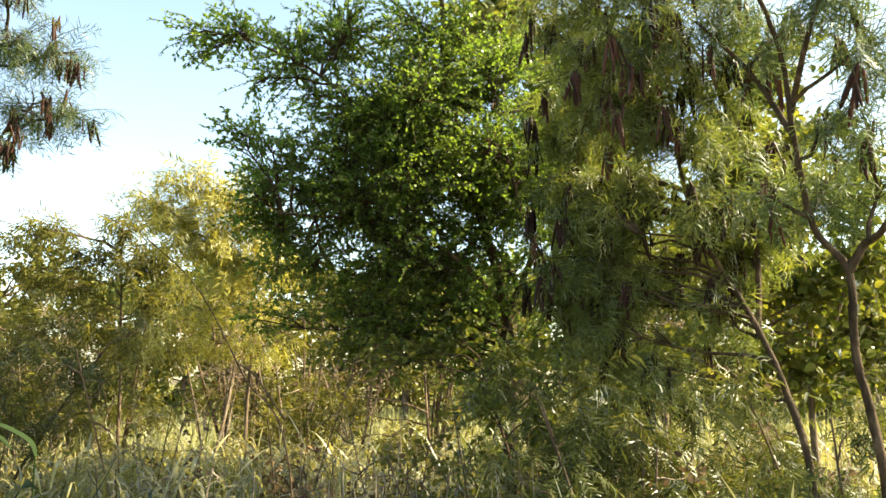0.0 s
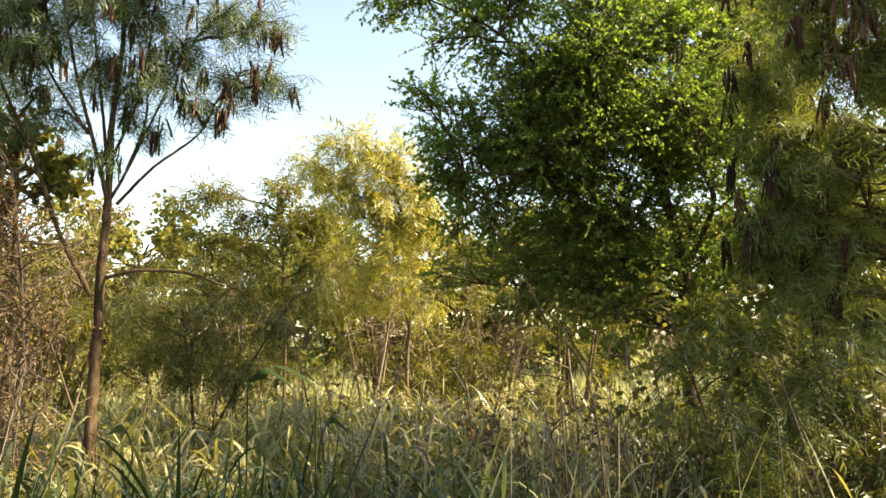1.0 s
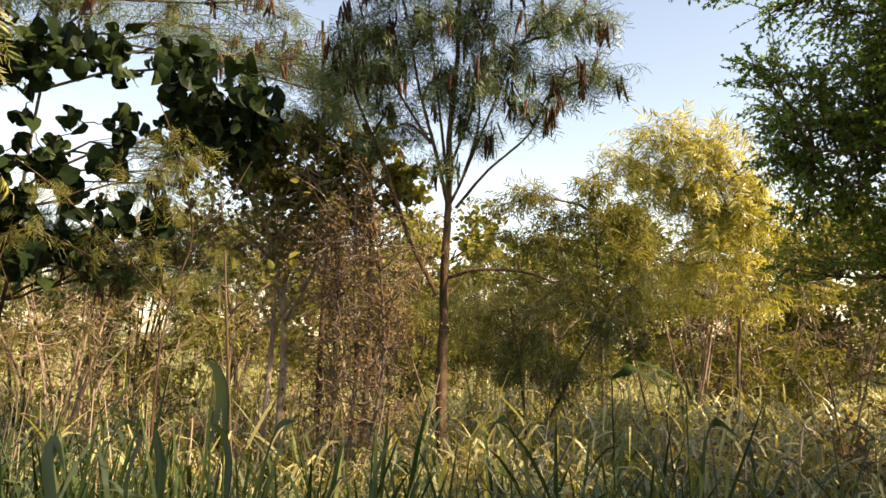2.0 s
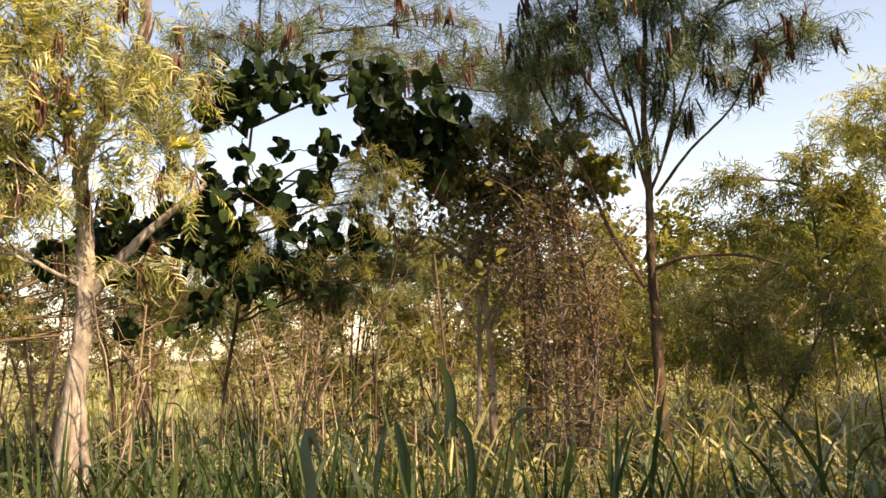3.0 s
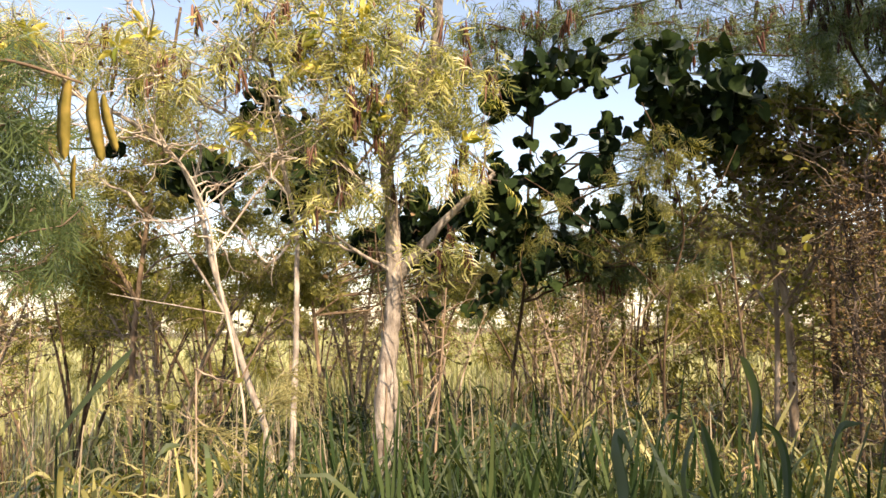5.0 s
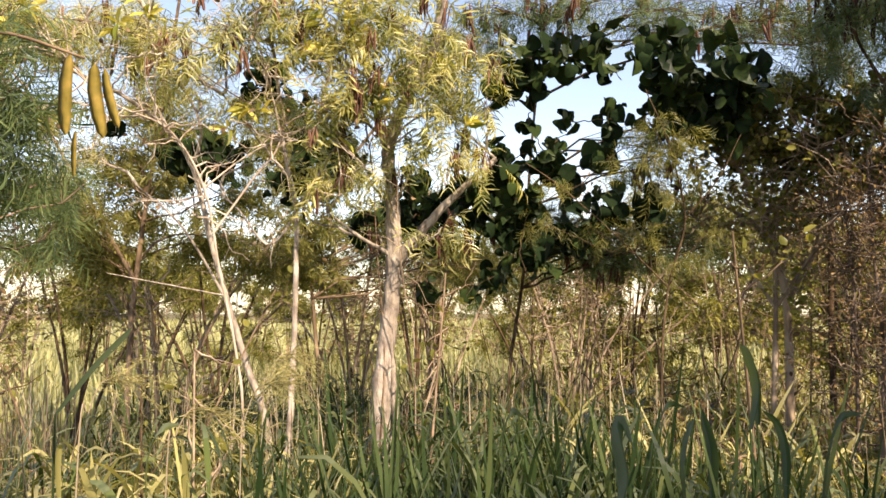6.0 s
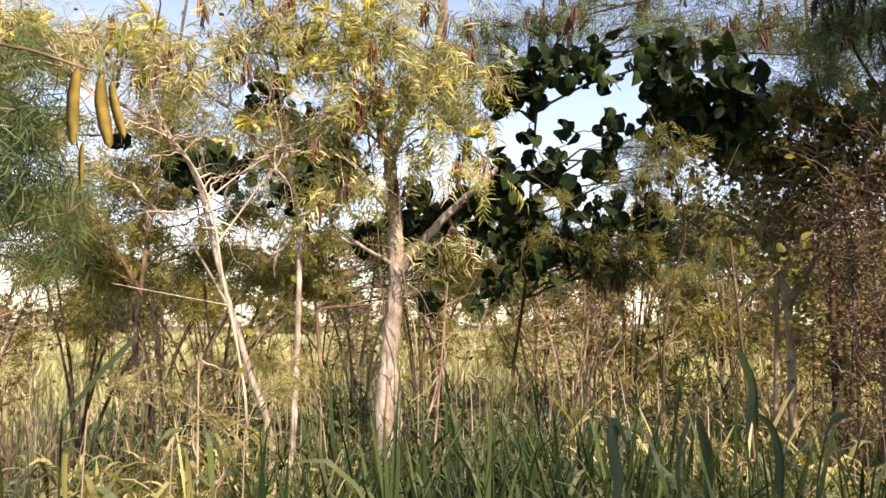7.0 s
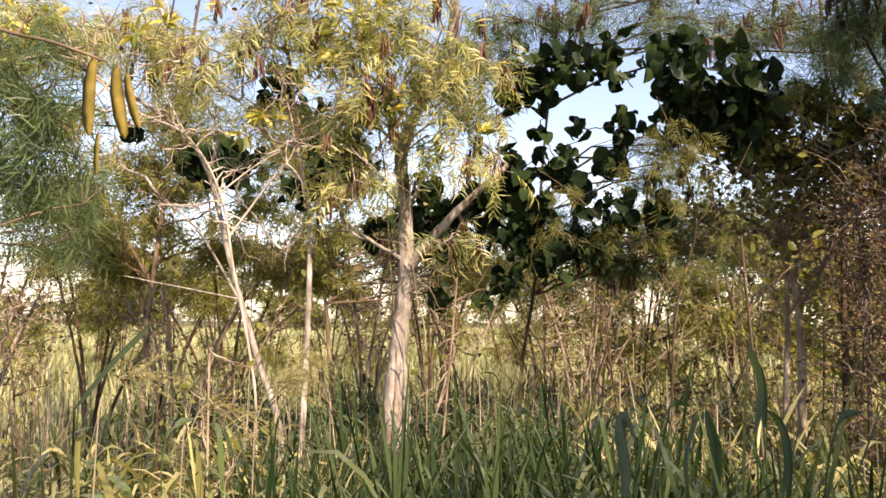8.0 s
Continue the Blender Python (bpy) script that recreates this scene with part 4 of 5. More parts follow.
climber = thing("climbing_stem", (-5.01, 1.59, 1.27)[:2] + (0.0,), "thin pale climbing stem beside the forked trunk", "vine")
s = Soup()
tube(s, spline([(-4.97, 1.6, 1.01)[:2] + (0.0,), (-5.02, 1.61, 1.53), (-5.05, 1.56, 1.87), (-5.04, 1.52, 2.15), (-5, 1.49, 2.49), (-4.97, 1.5, 2.86)], 30), 0.005, 0.0025, 6, 0.05, np.random.default_rng(5))
part("stem", s, TWIG_DRY, climber, smooth=True)
for a, b in (((-5.04, 1.52, 2.16), (-5, 1.26, 2.25)), ((-5.04, 1.52, 2.15), (-4.85, 1.73, 2.27)), ((-5.05, 1.54, 2.01), (-4.9, 1.68, 1.8))):
    s = Soup()
    tube(s, wiggle(a, b, np.random.default_rng(6), 6, 0.2, 0.1), 0.003, 0.0012, 5)
    part("twig", s, TWIG_DRY, climber, smooth=True)


tree("yellow_climber", "thin climber with drooping bright yellow-green leaves", "vine",
     [([(-5.24, 1.46, 0.81), (-5.31, 1.51, 1.49), (-5.36, 1.47, 2.18), (-5.25, 1.4, 2.71), (-4.89, 1.18, 3.23), (-4.71, 1.03, 3.48)], 0.006, 0.003), ([(-5.25, 1.4, 2.71), (-5.12, 0.66, 2.96), (-5.0, -0.03, 3.27), (-4.8, -0.59, 3.2)], 0.004, 0.002)],
     [(-4.74, 0.98, 3.45, 0.12), (-4.85, 0.88, 3.21, 0.1), (-4.7, 1.1, 3.35, 0.1), (-4.66, 1.22, 3.49, 0.1), (-5.09, 0.63, 2.92, 0.08), (-4.87, 1.2, 2.95, 0.1), (-4.98, 1.11, 2.8, 0.1), (-4.81, 1.33, 3.02, 0.1), (-4.78, 1.86, 2.86, 0.08), (-4.99, -0.08, 3.29, 0.1), (-4.94, 0.08, 3.42, 0.1), (-4.75, -0.63, 3.18, 0.12), (-5.12, 0.54, 2.82, 0.07), (-5.2, 1.06, 2.57, 0.08), (-4.84, -0.5, 3.29, 0.1)],
     BARK, LEAF_YELLOW, 24, kind="leaf", shape=NARROW, twigs=26, each=5, size=0.1, limb_r=0.003)


def panicle(label, pts, seed):
    """A flowering grass stem with a loose, drooping, hair-fine plume."""
    r = np.random.default_rng(seed)
    foot = np.array((pts[0][0], pts[0][1], 0.0))
    top = thing("grass_plume", tuple(map(float, foot)), label, "grass plume", "grass plumes")
    line = spline([foot] + [np.array(p) for p in pts], 24)
    s = Soup()
    tube(s, line, 0.0028, 0.001, 5)
    part("stem", s, STRAW, top, smooth=True)
    s = Soup()
    for k in range(34):
        a = line[-1 - int(r.integers(0, 9))]
        way = unit(unit(line[-1] - line[-8]) + r.normal(0, 0.55, 3))
        ln = r.uniform(0.08, 0.2)
        b = a + way * ln + np.array((0, 0, -0.35 * ln))
        hair = wiggle(a, b, r, 5, 0.15, 0.12)
        tube(s, hair, 0.0011, 0.0006, 3)
        p = hair[r.integers(1, 5, 7)] + r.normal(0, 0.003, (7, 3))
        stamp_leaf(s, NARROW, bases(np.tile(way, (7, 1)) + r.normal(0, 0.4, (7, 3)), r, 1.0) * 0.011, p)
    part("plume", s, PLUME, top, "fine golden seed plume", kind="stuff")
    return top


panicle("golden seed plume on a tall grass stem", [(-3.33, 0.49, 1.41), (-3.34, 0.51, 1.54), (-3.34, 0.55, 1.63), (-3.33, 0.62, 1.6)], 101)
panicle("golden seed plume on a tall grass stem", [(-2.93, 0.19, 1.33), (-2.95, 0.21, 1.44), (-2.96, 0.25, 1.51), (-2.95, 0.32, 1.49)], 102)
panicle("pale seed plume on a bent grass stem", [(-3.12, 0.4, 1.29), (-3.14, 0.41, 1.44), (-3.15, 0.45, 1.54), (-3.14, 0.51, 1.55)], 103)
panicle("pale seed plume on a bent grass stem", [(-3.04, -0.03, 1.39), (-3.06, -0.01, 1.5), (-3.07, 0.02, 1.58), (-3.07, 0.07, 1.58)], 104)
panicle("golden seed plume on a tall grass stem", [(-3.67, 0.75, 1.27), (-3.7, 0.74, 1.44), (-3.71, 0.7, 1.52), (-3.73, 0.63, 1.55)], 105)

# ---- near branch with ripening pods ----
near = tree("pod_sapling", "close feathery sapling with large ripening yellow-green pods", "tree",
            [([(-2.58, -0.33, 1.4), (-2.5, -0.34, 1.95), (-2.35, -0.26, 2.26), (-2.27, -0.12, 2.26), (-2.3, 0.01, 2.24)], 0.007, 0.0025)],
            [(-2.38, -0.15, 2.25, 0.1), (-2.4, -0.12, 2.18, 0.11), (-2.47, -0.11, 2.11, 0.1), (-2.52, -0.19, 2.08, 0.12), (-2.35, -0.14, 2.32, 0.08),
             (-3.23, -0.31, 2.47, 0.1), (-3.26, -0.27, 2.37, 0.1), (-3.34, -0.29, 2.22, 0.1), (-3.41, -0.2, 2.17, 0.1), (-3.49, -0.15, 2.07, 0.1), (-3.42, -0.27, 2.04, 0.1), (-3.31, -0.32, 2.09, 0.09), (-3.53, -0.09, 2.18, 0.08), (-3.46, -0.14, 2.24, 0.08)],
            BARK, FEATHER_COOL, 10, twigs=60, each=4, size=0.1, limb_r=0.004, fine=3)
for k, (place, size, turn, tilt) in enumerate((((-2.29, -0.02, 2.24), 0.15, 62, 3), ((-2.3, 0.02, 2.23), 0.14, 84, -6), ((-2.3, 0.04, 2.22), 0.12, 50, -16), ((-2.38, -0.01, 2.12), 0.09, 40, 2))):
    s = Soup()
    turn_m = np.array(pose(0, 0, 0, 0, tilt, turn).to_3x3()) * size
    bent = POD_V * np.array((1.35, 0.12, 1))
    bent[:, 0] += 0.22 * (bent[:, 2] + 0.5) ** 2
    s.stamp(bent, POD_F, turn_m[None], np.array([place]))
    part("seed_pod", s, POD_GREEN, near, "flat ripening yellow-green pod")

# ---- the heart-leaved vine ----
VINE = [(-4.62, 3.28, 3.12, 0.2), (-4.91, 2.27, 3.29, 0.22), (-4.76, 2.46, 3.41, 0.2), (-4.63, 2.68, 3.39, 0.2), (-4.44, 3.01, 3.3, 0.26), (-4.3, 3.23, 3.21, 0.32), (-4.17, 3.37, 3.19, 0.2), (-4.5, 3.08, 3, 0.24), (-4.32, 3.32, 2.94, 0.24),
        (-4.83, 2.59, 2.99, 0.08), (-4.97, 2.36, 2.98, 0.06), (-4.69, 2.81, 3, 0.12), (-5.08, 2.26, 2.77, 0.14), (-4.95, 2.49, 2.78, 0.18), (-4.78, 2.8, 2.73, 0.14), (-5.14, 2.25, 2.51, 0.18), (-5.05, 2.41, 2.51, 0.14)]
VINE2 = [(-5.19, 2.32, 2.66, 0.18), (-5.18, 2.43, 2.32, 0.18), (-5.28, 2.15, 2.6, 0.15), (-5.14, 2.71, 2.32, 0.15), (-5.17, 2.22, 2.33, 0.18), (-5.48, 1.98, 2.47, 0.18), (-5.54, 1.86, 2.32, 0.14), (-4.88, 2.91, 2.47, 0.2), (-4.74, 3.11, 2.44, 0.16), (-5.29, 2.27, 2.02, 0.16), (-5.78, 1.73, 2.46, 0.15), (-5.71, 1.86, 2.66, 0.16), (-6.04, 1.57, 2.44, 0.12), (-4.99, 2.68, 2.63, 0.18), (-5.16, 2.51, 2.15, 0.16), (-4.98, 2.79, 2.33, 0.16), (-5.46, 1.87, 1.92, 0.1), (-5.36, 2.14, 1.92, 0.08)] + [
         (-6.35, 0.31, 2.94, 0.13), (-6.45, 0.55, 2.87, 0.15), (-6.02, -0.17, 3, 0.07), (-6.05, 0.9, 3.48, 0.15), (-6.24, 1.23, 2.97, 0.1), (-5.81, -0.63, 3.55, 0.14)] + [
         (-6.18, 0.83, 3.39, 0.24), (-6.29, 1.32, 3.08, 0.27), (-6.52, 0.51, 3.01, 0.22), (-6.45, 0.28, 2.91, 0.19), (-6.28, 1.14, 3.26, 0.19), (-6.28, 1.5, 2.92, 0.19), (-6.0, 2.01, 2.47, 0.26), (-6.15, 1.83, 2.56, 0.19), (-5.8, 2.2, 2.58, 0.22), (-6.43, 0.67, 2.88, 0.16), (-6.5, 1.07, 2.79, 0.19)]


def heart_vine(name, label, patches, foot, seed, per):
    r = np.random.default_rng(seed)
    top = thing(name, (foot[0], foot[1], 0.0), label, "vine")
    centres = np.array([c[:3] for c in patches])
    joined, runners = [np.array(foot, float)], {}
    for k in np.argsort(centres[:, 2]):
        near = min(joined, key=lambda q: np.linalg.norm(q - centres[k]))
        stem = Soup()
        tube(stem, wiggle(near, centres[k], r, 9, 0.5, -0.05), 0.0045, 0.0025, 5)
        runners[int(k)] = part("stem", stem, BARK_DARK, top, "twining dark brown stem", smooth=True)
        joined.append(centres[k])
    shapes = [heart_leaf(c) for c in (0.5, 1.1, 1.8, 2.6)]
    for k, (x, y, z, rad) in enumerate(patches):
        for _ in range(max(2, int(per * (rad / 0.2) ** 1.7))):
            p = Vector((x, y, z)) + Vector(unit(r.normal(0, 1, 3)).tolist()) * rad * float(r.uniform(0.2, 1.0))
            size = float(r.uniform(0.06, 0.15))
            face = Vector((0.15, -0.1, 0.5)) + Vector(r.normal(0, 0.75, 3).tolist())
            tip = Vector((0, 0, -0.8)) + Vector(r.normal(0, 0.5, 3).tolist())
            xx = tip.cross(face).normalized()
            zz = xx.cross(tip).normalized()
            turn = Matrix((xx, tip.normalized(), zz)).transposed().to_4x4()
            leaf = part("leaf", shapes[int(r.integers(4))], HEART, runners[k])
            leaf.matrix_basis = Matrix.Translation(p) @ turn @ Matrix.Scale(size, 4)
    return top


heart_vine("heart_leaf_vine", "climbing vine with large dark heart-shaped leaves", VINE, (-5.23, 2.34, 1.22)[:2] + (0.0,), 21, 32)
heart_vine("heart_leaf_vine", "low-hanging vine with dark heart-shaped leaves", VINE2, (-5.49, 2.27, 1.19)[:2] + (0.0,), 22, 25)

tree("lacy_sapling", "thin lacy sapling with sparse olive fronds before the vine", "sapling",
     [([(-4.41, 2.92, 1.33), (-4.39, 2.97, 1.92), (-4.3, 3.03, 2.32), (-4.14, 2.79, 2.73), (-4.07, 2.6, 2.98)], 0.009, 0.003),
      ([(-4.39, 2.97, 1.92), (-4.54, 2.72, 2.23), (-4.6, 2.37, 2.52), (-4.67, 2.18, 2.66)], 0.005, 0.002), ([(-4.3, 3.03, 2.32), (-4.15, 3.15, 2.54), (-4.1, 3.28, 2.8)], 0.005, 0.002)],
     [(-4.11, 2.62, 2.84, 0.14), (-4.06, 2.73, 2.71, 0.14), (-4.07, 2.92, 2.6, 0.14), (-4.23, 2.55, 2.6, 0.12), (-4.21, 2.76, 2.52, 0.14), (-4.07, 2.85, 2.79, 0.12), (-4.61, 2.34, 2.56, 0.12), (-4.71, 2.24, 2.32, 0.12), (-4.63, 2.58, 2.26, 0.14), (-4.45, 2.85, 2.26, 0.16), (-4.34, 3.01, 2.09, 0.16), (-4.24, 3.26, 2.25, 0.14)],
     BARK_DARK, FEATHER_OLIVE, 23, twigs=34, each=3, size=0.1, limb_r=0.003, split=False, fine=3)

# ---- dead and half-dead wood ----
bare_shrub("dead_tree", "dead pale tan tree with brittle crooked branches", [([(-4.63, 4.11, 0.85), (-4.66, 4.17, 1.58), (-4.68, 4.14, 2.07), (-4.75, 4.03, 2.35), (-4.87, 3.87, 2.51)], 0.04, 0.012),
           ([(-4.68, 4.14, 2.05), (-4.6, 4.17, 2.39), (-4.49, 4.19, 2.75)], 0.02, 0.008), ([(-4.67, 4.16, 1.82), (-4.51, 4.28, 2.22), (-4.43, 4.28, 2.62)], 0.016, 0.006)],
           31, TWIG_DRY, 80, 0.55, DRY_LEAF, 900, 0.045, category="tree")
bare_shrub("dead_tree", "bare whitish tree with a net of fine crooked twigs", [([(-5.25, 0.65, 1.12), (-5.29, 0.6, 1.57), (-5.3, 0.5, 2.03), (-5.25, 0.4, 2.49), (-5.2, 0.2, 2.8), (-5.16, -0.1, 2.92), (-5.06, -0.42, 3.17)], 0.009, 0.005),
           ([(-5.28, 0.46, 2.23), (-5.22, 0.66, 2.54), (-5.15, 0.81, 2.78), (-5.07, 0.72, 3.12), (-4.98, 0.63, 3.39)], 0.007, 0.004), ([(-5.25, 0.4, 2.49), (-5.19, 0.65, 2.7), (-5.11, 0.93, 2.85), (-5.0, 1.18, 3.06)], 0.006, 0.003),
           ([(-5.2, 0.2, 2.8), (-5.12, 0.07, 3.06), (-5.01, 0.08, 3.39)], 0.005, 0.003), ([(-5.15, 0.81, 2.78), (-5.09, 1.07, 2.82), (-4.95, 1.3, 3.12)], 0.005, 0.003)],
           34, TWIG_PALE, 90, 0.5, DRY_LEAF, 160, 0.04, category="tree", low=0.5)
bare_shrub("dead_tree", "small twiggy tan tree with sparse olive leaves", [([(-4.5, 3.85, 1.08), (-4.5, 3.9, 1.8), (-4.49, 3.87, 2.31), (-4.55, 3.74, 2.65), (-4.64, 3.59, 2.84)], 0.022, 0.008), ([(-4.49, 3.87, 2.31), (-4.33, 3.89, 2.62), (-4.15, 3.94, 2.8)], 0.012, 0.005), ([(-4.5, 3.9, 1.8), (-4.74, 3.76, 2.25), (-4.89, 3.56, 2.45)], 0.012, 0.005), ([(-4.5, 3.9, 1.8), (-4.2, 4.01, 2.25), (-4.08, 4.08, 2.48)], 0.012, 0.005)],
           35, TWIG_DRY, 130, 0.55, OLIVE, 1900, 0.045, category="tree", low=0.5)
bare_shrub("dry_tangle", "column of dry brown vine tangled on dead stems", [([(-3.74, 3.84, 0.98), (-3.75, 3.9, 1.59), (-3.76, 3.87, 2.13), (-3.72, 3.81, 2.64)], 0.017, 0.007),
                    ([(-3.59, 3.83, 1), (-3.55, 3.92, 1.59), (-3.56, 3.89, 2.11), (-3.64, 3.85, 2.73)], 0.014, 0.006), ([(-3.83, 3.77, 1.01), (-3.85, 3.82, 1.86), (-3.84, 3.76, 2.41)], 0.012, 0.005)],
                    32, BARK_MID, 260, 0.36, DRY_DARK, 4800, 0.018, low=0.15)
tree("olive_tree", "small tree with olive-brown rounded crown", "tree",
     [([(-3.99, 4.28, 0.94), (-4, 4.34, 1.87), (-3.96, 4.26, 2.66), (-3.91, 4.18, 3.09)], 0.03, 0.01)],
     [(-4.07, 4.08, 2.97, 0.26), (-3.89, 4.2, 3.05, 0.26), (-3.75, 4.35, 2.89, 0.24), (-3.72, 4.41, 2.74, 0.2), (-4.23, 4.02, 2.76, 0.26), (-4.05, 4.19, 2.67, 0.26), (-4.24, 3.89, 3.1, 0.24), (-4.48, 3.91, 2.8, 0.26), (-4.6, 3.76, 2.89, 0.24), (-4.6, 3.43, 3, 0.22), (-4.41, 3.63, 3.05, 0.22), (-4.49, 3.61, 2.86, 0.2)],
     BARK, OLIVE_DEEP, 33, kind="leaf", twigs=60, each=9, size=0.06)

# ---- the yellow tree and its neighbours beyond the clearing ----
tree("yellow_tree", "feathery tree turned golden yellow in full sun", "tree",
     [([(-2.23, 7.65, 1.53), (-2.18, 7.64, 2.32), (-2.26, 7.55, 2.99), (-2.44, 7.39, 3.55)], 0.022, 0.01), ([(-2.27, 7.59, 2.66), (-2.74, 7.4, 3.11)], 0.014, 0.008)],
     [(-2.71, 7.3, 3.62, 0.36), (-2.39, 7.4, 3.55, 0.36), (-2.14, 7.41, 3.31, 0.36), (-2.55, 7.33, 3.2, 0.36), (-2.26, 7.33, 3.02, 0.36), (-2.03, 7.41, 2.85, 0.3), (-2.92, 7.39, 3.42, 0.3), (-2.69, 7.24, 3.83, 0.22), (-3.21, 7.35, 3.61, 0.3), (-1.96, 7.48, 3.14, 0.3), (-2.46, 7.43, 2.76, 0.25), (-2.13, 7.44, 2.47, 0.26), (-2.77, 7.48, 2.54, 0.26), (-2.03, 7.48, 2.14, 0.26), (-2.53, 7.47, 2.2, 0.24), (-3, 7.26, 3.81, 0.16)],
     BARK, FEATHER_GOLD, 41, twigs=22, each=4, size=0.17, fine=5, loose=1.3, limb_r=0.012, fill=[((-2.52, 7.45, 3.17), (0.75, 0.5, 0.7), 5, 0.26)])
tree("olive_tree", "feathery olive-green tree at the clearing's edge", "tree",
     [([(-3.75, 8.12, 1.48), (-3.78, 8.09, 2.37), (-3.78, 7.98, 3.27)], 0.022, 0.01)],
     [(-4.43, 7.67, 3.32, 0.3), (-4.14, 7.84, 3.14, 0.36), (-3.77, 7.94, 3.46, 0.34), (-3.6, 7.88, 2.99, 0.36), (-4.13, 7.68, 2.79, 0.34), (-3.3, 7.97, 3.11, 0.34), (-3.29, 7.93, 2.67, 0.34), (-4.61, 7.77, 2.89, 0.3), (-3.99, 7.68, 2.35, 0.34), (-3.53, 7.88, 2.23, 0.34), (-3.06, 7.84, 2.1, 0.3), (-4.59, 7.61, 2.35, 0.3), (-4.92, 7.76, 3.3, 0.2)],
     BARK, FEATHER_OLIVE, 42, twigs=24, each=5, size=0.16, limb_r=0.012, fine=False)

# ---- lacy trees that fill the view behind the pale tree ----
tree("lacy_tree", "open lacy tree with olive fronds and many fine twigs", "tree",
     [([(-7.12, -0.02, 0.95), (-7.17, 0.02, 2.1), (-7, 0.15, 3.23), (-6.66, 0.28, 4.28)], 0.03, 0.01), ([(-7.17, 0.02, 2.01), (-7.06, -0.45, 2.83), (-6.89, -0.77, 3.42)], 0.018, 0.008)],
     [(-6.84, -0.62, 2.78, 0.3), (-6.91, -0.31, 2.51, 0.3), (-6.97, 0.33, 2.86, 0.28)], BARK, FEATHER_OLIVE, 16, twigs=22, each=4, size=0.14, fine=5, limb_r=0.01,
     fill=[((-7.08, -0.15, 3.31), (0.6, 1.3, 1.0), 17, 0.32), ((-7.4, -0.35, 2.5), (0.5, 1.1, 0.55), 14, 0.3)])
tree("lacy_tree", "slim lacy tree with olive-yellow fronds", "tree",
     [([(-7.46, 1.58, 0.83), (-7.54, 1.51, 1.83), (-7.46, 1.4, 2.91), (-7.09, 1.59, 4.14)], 0.026, 0.01), ([(-7.5, 1.42, 2.66), (-7.1, 2.12, 3.68), (-6.78, 2.34, 4.34)], 0.016, 0.008)],
     [(-7.4, 1.06, 2.99, 0.28), (-7.35, 1.61, 2.65, 0.26)], BARK, FEATHER_OLIVE, 17, twigs=22, each=4, size=0.14, fine=5, limb_r=0.01,
     fill=[((-7.51, 1.37, 3.24), (0.5, 0.8, 0.6), 12, 0.3), ((-6.93, 2.5, 4.1), (0.5, 0.9, 0.6), 9, 0.3), ((-7.6, 1.6, 2.4), (0.5, 1.1, 0.45), 12, 0.3), ((-7.3, 3.1, 2.3), (0.6, 0.8, 0.45), 10, 0.28)])
tree("lacy_tree", "leaning lacy tree with thin stems and olive-brown fronds", "tree",
     [([(-7.4, 6.2, 0.6), (-7.45, 6.15, 1.6), (-7.5, 6.0, 2.5), (-7.4, 5.8, 3.3)], 0.03, 0.01), ([(-7.45, 6.12, 1.7), (-7.0, 6.5, 2.5), (-6.7, 6.7, 3.1)], 0.018, 0.008), ([(-7.45, 6.15, 1.6), (-7.9, 5.6, 2.3), (-8.1, 5.3, 2.8)], 0.018, 0.008)],
     [(-7.4, 5.9, 2.9, 0.3), (-7.1, 6.3, 2.5, 0.28)], BARK, FEATHER_OLIVE, 19, twigs=22, each=4, size=0.14, fine=5, limb_r=0.01,
     fill=[((-7.4, 6.0, 2.7), (0.9, 1.2, 0.6), 11, 0.3), ((-7.6, 5.6, 2.0), (0.9, 1.2, 0.4), 4, 0.28)])
tree("dark_tree", "shaded tree with dense dark blue-green fronds", "tree",
     [([(-4.58, 4.46, 1.04), (-4.6, 4.5, 1.8), (-4.54, 4.47, 2.62), (-4.47, 4.3, 3.39), (-4.33, 4.1, 4.06)], 0.028, 0.01)],
     [(-4.44, 4.19, 3.72, 0.36), (-4.3, 4.42, 3.46, 0.36), (-4.62, 4.15, 3.42, 0.3), (-4.12, 4.44, 3.75, 0.4), (-4.63, 3.94, 3.84, 0.26), (-4.23, 4.61, 3.08, 0.3), (-4.46, 4.42, 3.08, 0.28)],
     BARK_DARK, FEATHER_COOL, 18, twigs=24, each=5, size=0.12, fine=4, pods=0.16, pod_mat=POD,
     fill=[((-4.23, 4.03, 3.48), (0.45, 0.3, 0.3), 3, 0.24)])


tree("olive_bush", "low spreading bush with deep olive feathery leaves", "bush",
     [([(-3.4, 5.6, 0.4), (-3.42, 5.58, 1.2), (-3.5, 5.5, 2.0)], 0.02, 0.008), ([(-3.4, 5.6, 0.8), (-3.1, 5.8, 1.5), (-2.85, 6.1, 2.1)], 0.015, 0.006)],
     [(-3.62, 5.42, 2.01, 0.3), (-3.3, 5.81, 2.11, 0.3), (-2.92, 5.77, 1.88, 0.28), (-3.99, 5.43, 2.01, 0.25), (-3.32, 5.36, 1.78, 0.25), (-2.78, 6.45, 2.24, 0.25), (-3.6, 5.6, 1.6, 0.25), (-3.1, 5.6, 1.5, 0.22)],
     BARK_DARK, FEATHER_DEEP, 45, twigs=34, each=5, size=0.14, fine=4, loose=1.7, limb_r=0.008)
